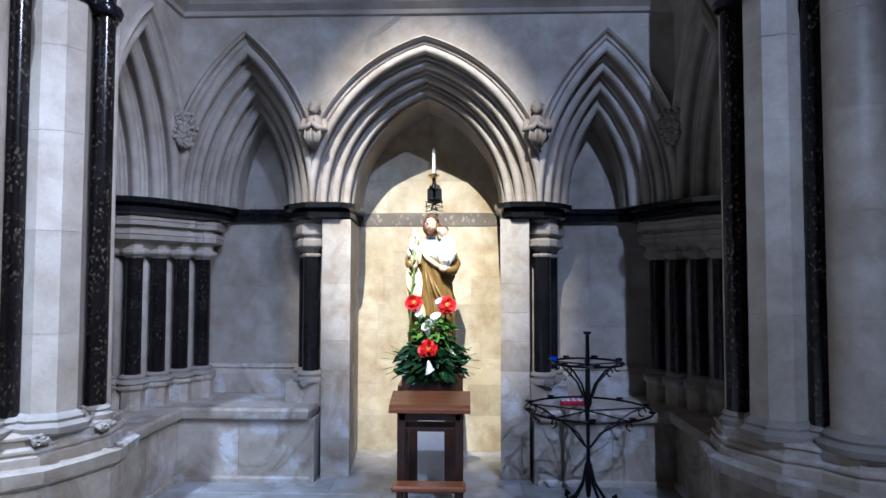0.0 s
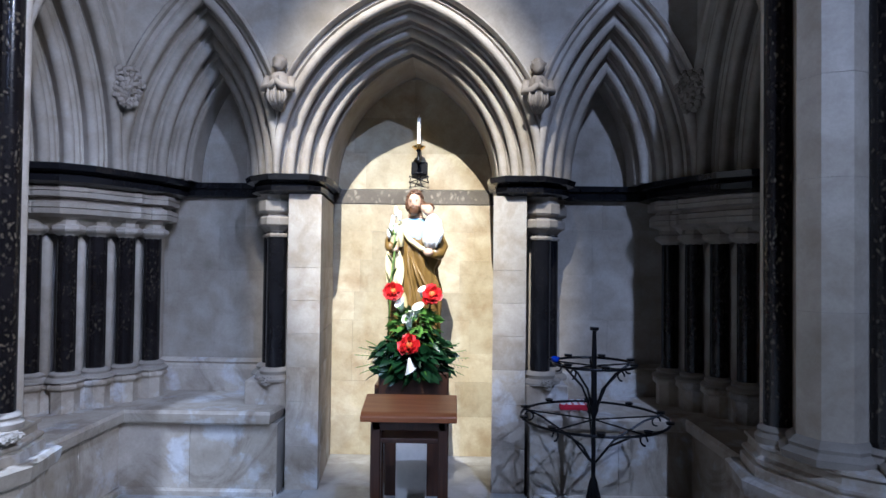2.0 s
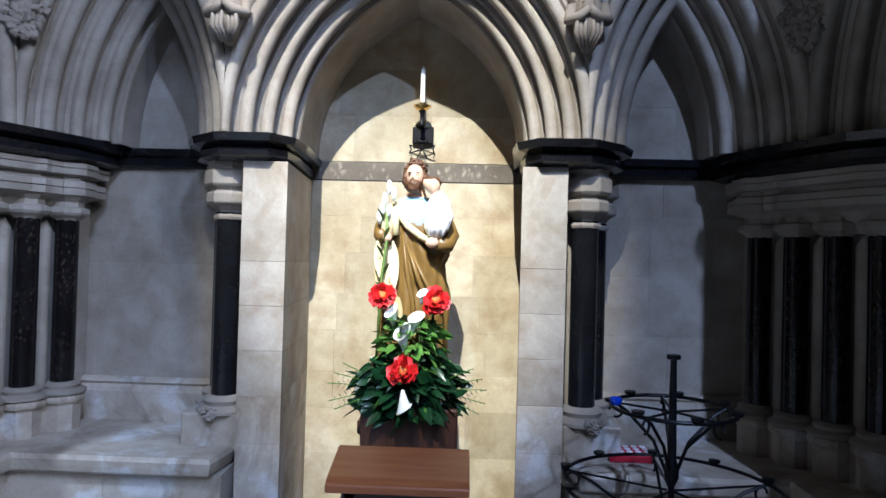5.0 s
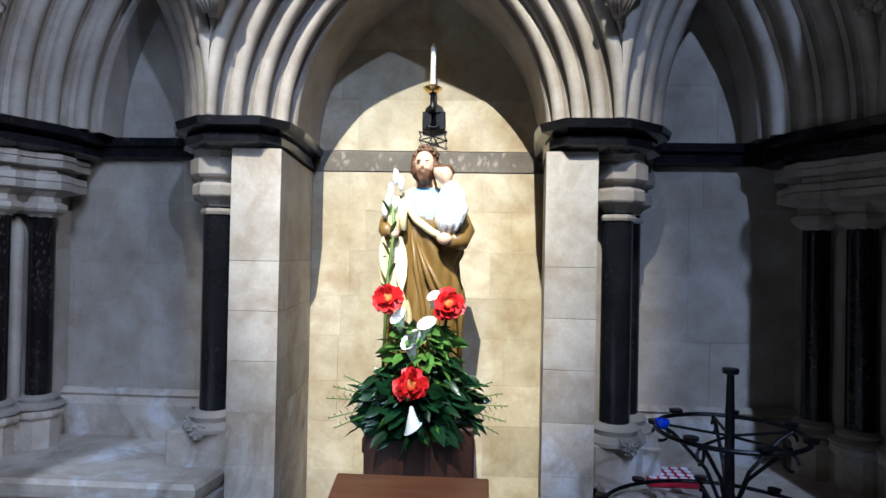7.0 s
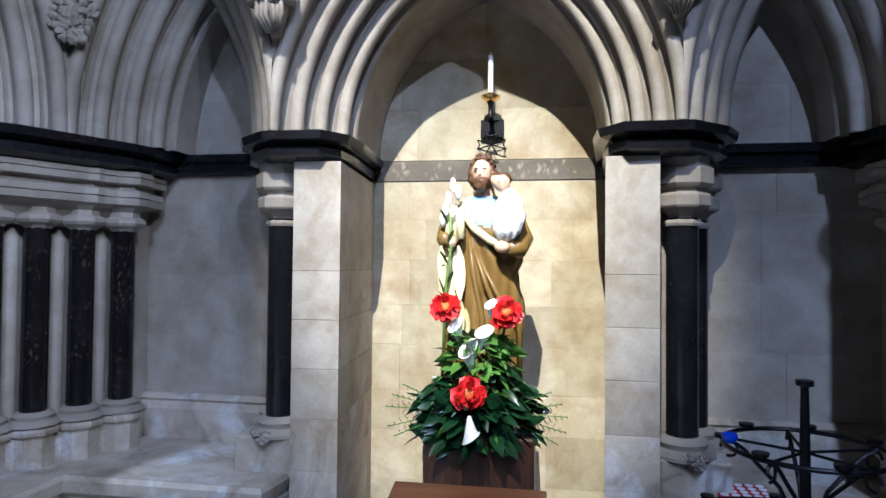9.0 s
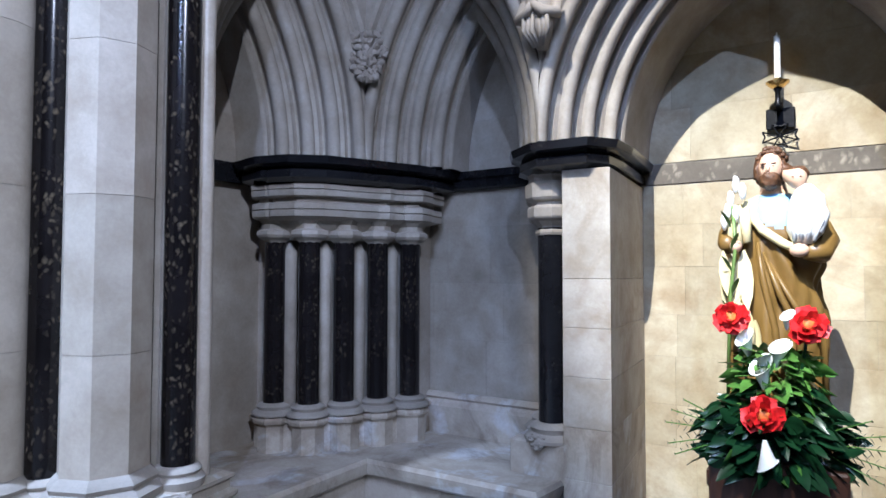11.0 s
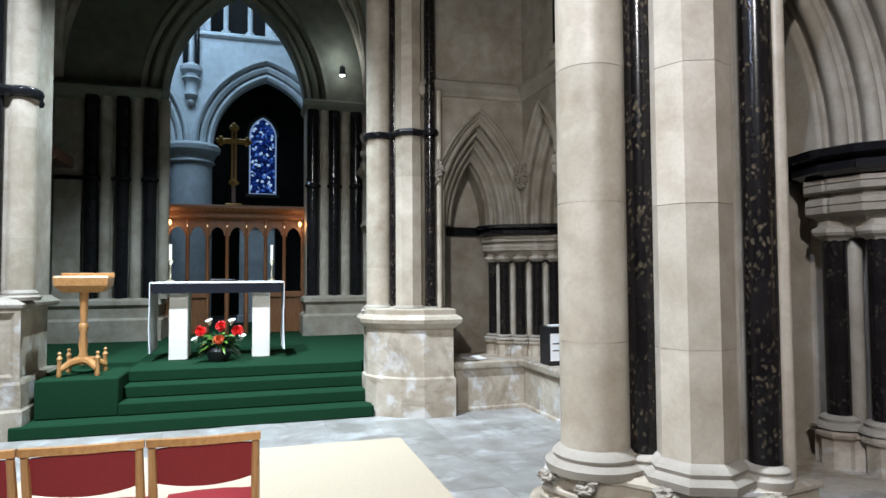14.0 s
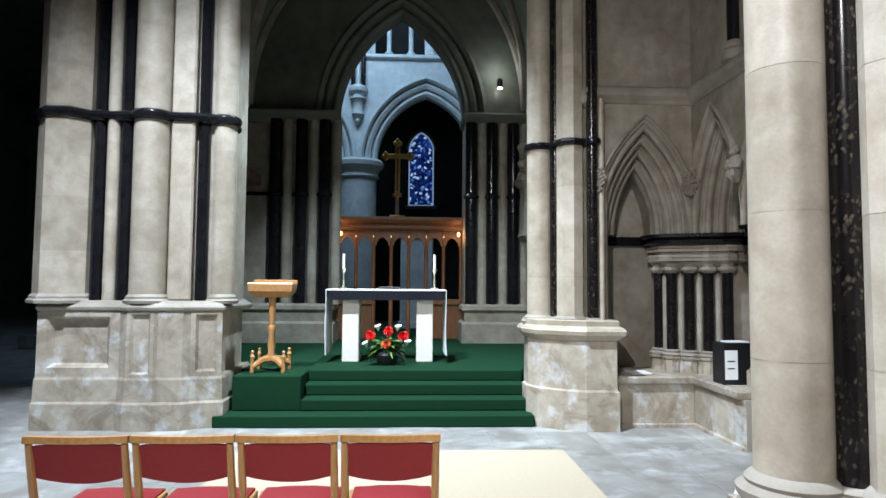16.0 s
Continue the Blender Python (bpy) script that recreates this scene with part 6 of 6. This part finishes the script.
notice_box()
tagged(mesh_ob("papers", box(CB - 2.1, CB - 1.86, 3.98, 4.2, SEAT + 0.001, SEAT + 0.014, 0.003), PAPER), "loose white papers lying on the stone bench", "papers")


# ---- chairs ----
def chair(x, y):
    """Stacking church chair that faces the altar, seen from behind."""
    p = thing("church_chair", (x, y, 0), "light oak church chair with wine-red padded seat and back", "chair", "row of chairs")
    w = 0.205
    for s in (-1, 1):
        part("back_post", tube([(x - 0.08, y + s * w, 0.0), (x - 0.05, y + s * w, 0.42), (x + 0.0, y + s * w, 0.62), (x + 0.035, y + s * w, 0.775)], [0.017, 0.019, 0.018, 0.016], 8), OAKZ, p, "", True)
        part("front_leg", tube([(x - 0.46, y + s * w, 0.0), (x - 0.45, y + s * w, 0.41)], 0.017, 8), OAKZ, p, "", True)
        part("side_rail", box(x - 0.46, x - 0.06, y + s * w - 0.012, y + s * w + 0.012, 0.36, 0.41, 0.004), OAK, p)
    n = 10
    bm = bmesh.new()
    rows = []
    for k in range(n + 1):
        t = -1 + 2 * k / n
        dip = 0.012 * t * t
        rows.append([bm.verts.new((x + 0.035 - 0.03 * (1 - t * t) + dx, y + t * 0.225, 0.765 + dip + dz)) for dx, dz in ((-0.02, 0), (0.02, 0.004), (0.018, 0.034), (-0.018, 0.032))])
    for a, b in zip(rows, rows[1:]):
        for i in range(4):
            bm.faces.new((a[i], a[(i + 1) % 4], b[(i + 1) % 4], b[i]))
    bm.faces.new(rows[0][::-1])
    bm.faces.new(rows[-1])
    part("top_rail", bm, OAK, p, "curved oak top rail")
    bm = bmesh.new()
    grid = []
    for k in range(n + 1):
        t = -1 + 2 * k / n
        low = 0.615 - 0.035 * (1 - t * t)
        grid.append([[bm.verts.new((x + 0.025 - 0.03 * (1 - t * t) - 0.045 * (1 - f) + d, y + t * 0.19, low + (0.765 - low) * f)) for f in (0, 0.33, 0.67, 1)] for d in (-0.012, 0.012)])
    for a, b in zip(grid, grid[1:]):
        for side in (0, 1):
            for i in range(3):
                bm.faces.new((a[side][i], a[side][i + 1], b[side][i + 1], b[side][i]))
        for i in (0, 3):
            bm.faces.new((a[0][i], a[1][i], b[1][i], b[0][i]))
    part("back_pad", bm, RED, p, "wine-red padded back", True)
    bm = bmesh.new()
    m = 6
    top = [[bm.verts.new((x - 0.48 + 0.4 * i / m, y - 0.2 + 0.4 * j / m, 0.42 + 0.035 * (1 - ((i - 3) / 3) ** 4) * (1 - ((j - 3) / 3) ** 4))) for j in range(m + 1)] for i in range(m + 1)]
    low = [[bm.verts.new((x - 0.48 + 0.4 * i / m, y - 0.2 + 0.4 * j / m, 0.405)) for j in range(m + 1)] for i in range(m + 1)]
    for i in range(m):
        for j in range(m):
            bm.faces.new((top[i][j], top[i + 1][j], top[i + 1][j + 1], top[i][j + 1]))
            bm.faces.new((low[i][j], low[i][j + 1], low[i + 1][j + 1], low[i + 1][j]))
        for j in (0, m):
            bm.faces.new((top[i][j], low[i][j], low[i + 1][j], top[i + 1][j]))
            bm.faces.new((top[j][i], top[j][i + 1], low[j][i + 1], low[j][i]))
    part("seat_pad", bm, RED, p, "wine-red padded seat", True)
    part("front_rail", box(x - 0.47, x - 0.45, y - w, y + w, 0.36, 0.405, 0.004), OAK, p)
    part("back_rail", box(x - 0.075, x - 0.05, y - w, y + w, 0.37, 0.405, 0.004), OAK, p)
    return p


first = chair(-3.06, 0.15)
for k in range(1, 4):
    copy_thing(first, Matrix.Translation((-3.06, 0.15 + 0.458 * k, 0)))

tagged(mesh_ob("carpet_runner", box(-5.85, -2.2, 0.1, 3.0, 0.001, 0.012, 0.004), BEIGE), "plain cream carpet laid on the stone floor", "carpet")


def door_canopy():
    p = thing("wooden_canopy", (-9.9, -1.1, 0.5), "dark wooden sloping canopy on a post against the wall", "canopy")
    part("roof", prism([(-10.3, -1.25), (-9.5, -1.25), (-9.5, -0.78), (-10.3, -0.78)], 3.05, 3.2), DARKWOOD, p)
    bm = bmesh.new()
    pts = [(-1.25, 3.2), (-0.78, 3.2), (-1.25, 3.55)]
    a = [bm.verts.new((-10.3, y, z)) for y, z in pts]
    b = [bm.verts.new((-9.5, y, z)) for y, z in pts]
    bm.faces.new(a)
    bm.faces.new(b[::-1])
    for i in range(3):
        bm.faces.new((a[i], b[i], b[(i + 1) % 3], a[(i + 1) % 3]))
    part("slope", bm, DARKWOOD, p)
    part("post", box(-9.7, -9.5, -1.25, -1.05, 0.5, 3.05, 0.01), DARKWOOD, p)


door_canopy()


def wall_monument():
    p = thing("wall_monument", (-10.5, 3.55, 2.3), "shaded carved stone canopy fixed on the sanctuary wall", "monument")
    part("body", stepped([(-10.75, 3.66), (-10.25, 3.66), (-10.25, 3.42), (-10.75, 3.42)], [(-0.08, 2.2), (0.0, 2.3), (-0.03, 2.4), (-0.04, 3.1), (0.04, 3.2), (0.04, 3.28), (-0.04, 3.35), (-0.1, 3.8)]), CARVED, p)
    for z in (3.3, 3.5, 3.75):
        part("crocket", blob((-10.4, 3.46, z), (0.09, 0.09, 0.09), None, 2, 0.4, z), CARVED, p, "", True)


wall_monument()


def spotlight(x, y, z):
    p = thing("spotlight", (x, y, z), "small bright spotlight bracketed on the wall under the vault", "spotlight")
    part("housing", lathe(x, y, [(0.03, z), (0.05, z + 0.02), (0.05, z + 0.14), (0.02, z + 0.17)], 14), IRON, p, "", True)
    part("bracket", box(-11.32, x, y - 0.015, y + 0.015, z + 0.1, z + 0.13), IRON, p)
    part("lens", lathe(x, y, [(0.042, z - 0.012), (0.042, z - 0.002)], 14), glow("lamp_lens", (1.0, 0.98, 0.9), 25.0), p, "glowing lens")


spotlight(-11.2, 3.18, 5.02)


# ---- floor slabs, last ----
def flagstones():
    floor = bpy.data.objects["floor"]
    rng = random.Random(21)
    meshes = {}
    count = 0
    y = -0.6
    while y < 4.9:
        h = 0.5
        x = -6.9 + rng.uniform(0, 0.5)
        while x < 2.4:
            w = rng.choice((0.45, 0.6, 0.75, 0.9))
            if w not in meshes:
                bm = box(-w / 2 + 0.003, w / 2 - 0.003, -h / 2 + 0.003, h / 2 - 0.003, -0.01, 0.0, 0.002)
                me = bpy.data.meshes.new("flagstone")
                bm.to_mesh(me)
                bm.free()
                me.materials.append(FLAG)
                meshes[w] = me
            ob = new("flagstone", meshes[w])
            ob.parent = floor
            ob.location = (x + w / 2, y + h / 2, 0.004 + rng.uniform(0, 0.001))
            x += w
            count += 1
        y += h
    return count


flagstones()
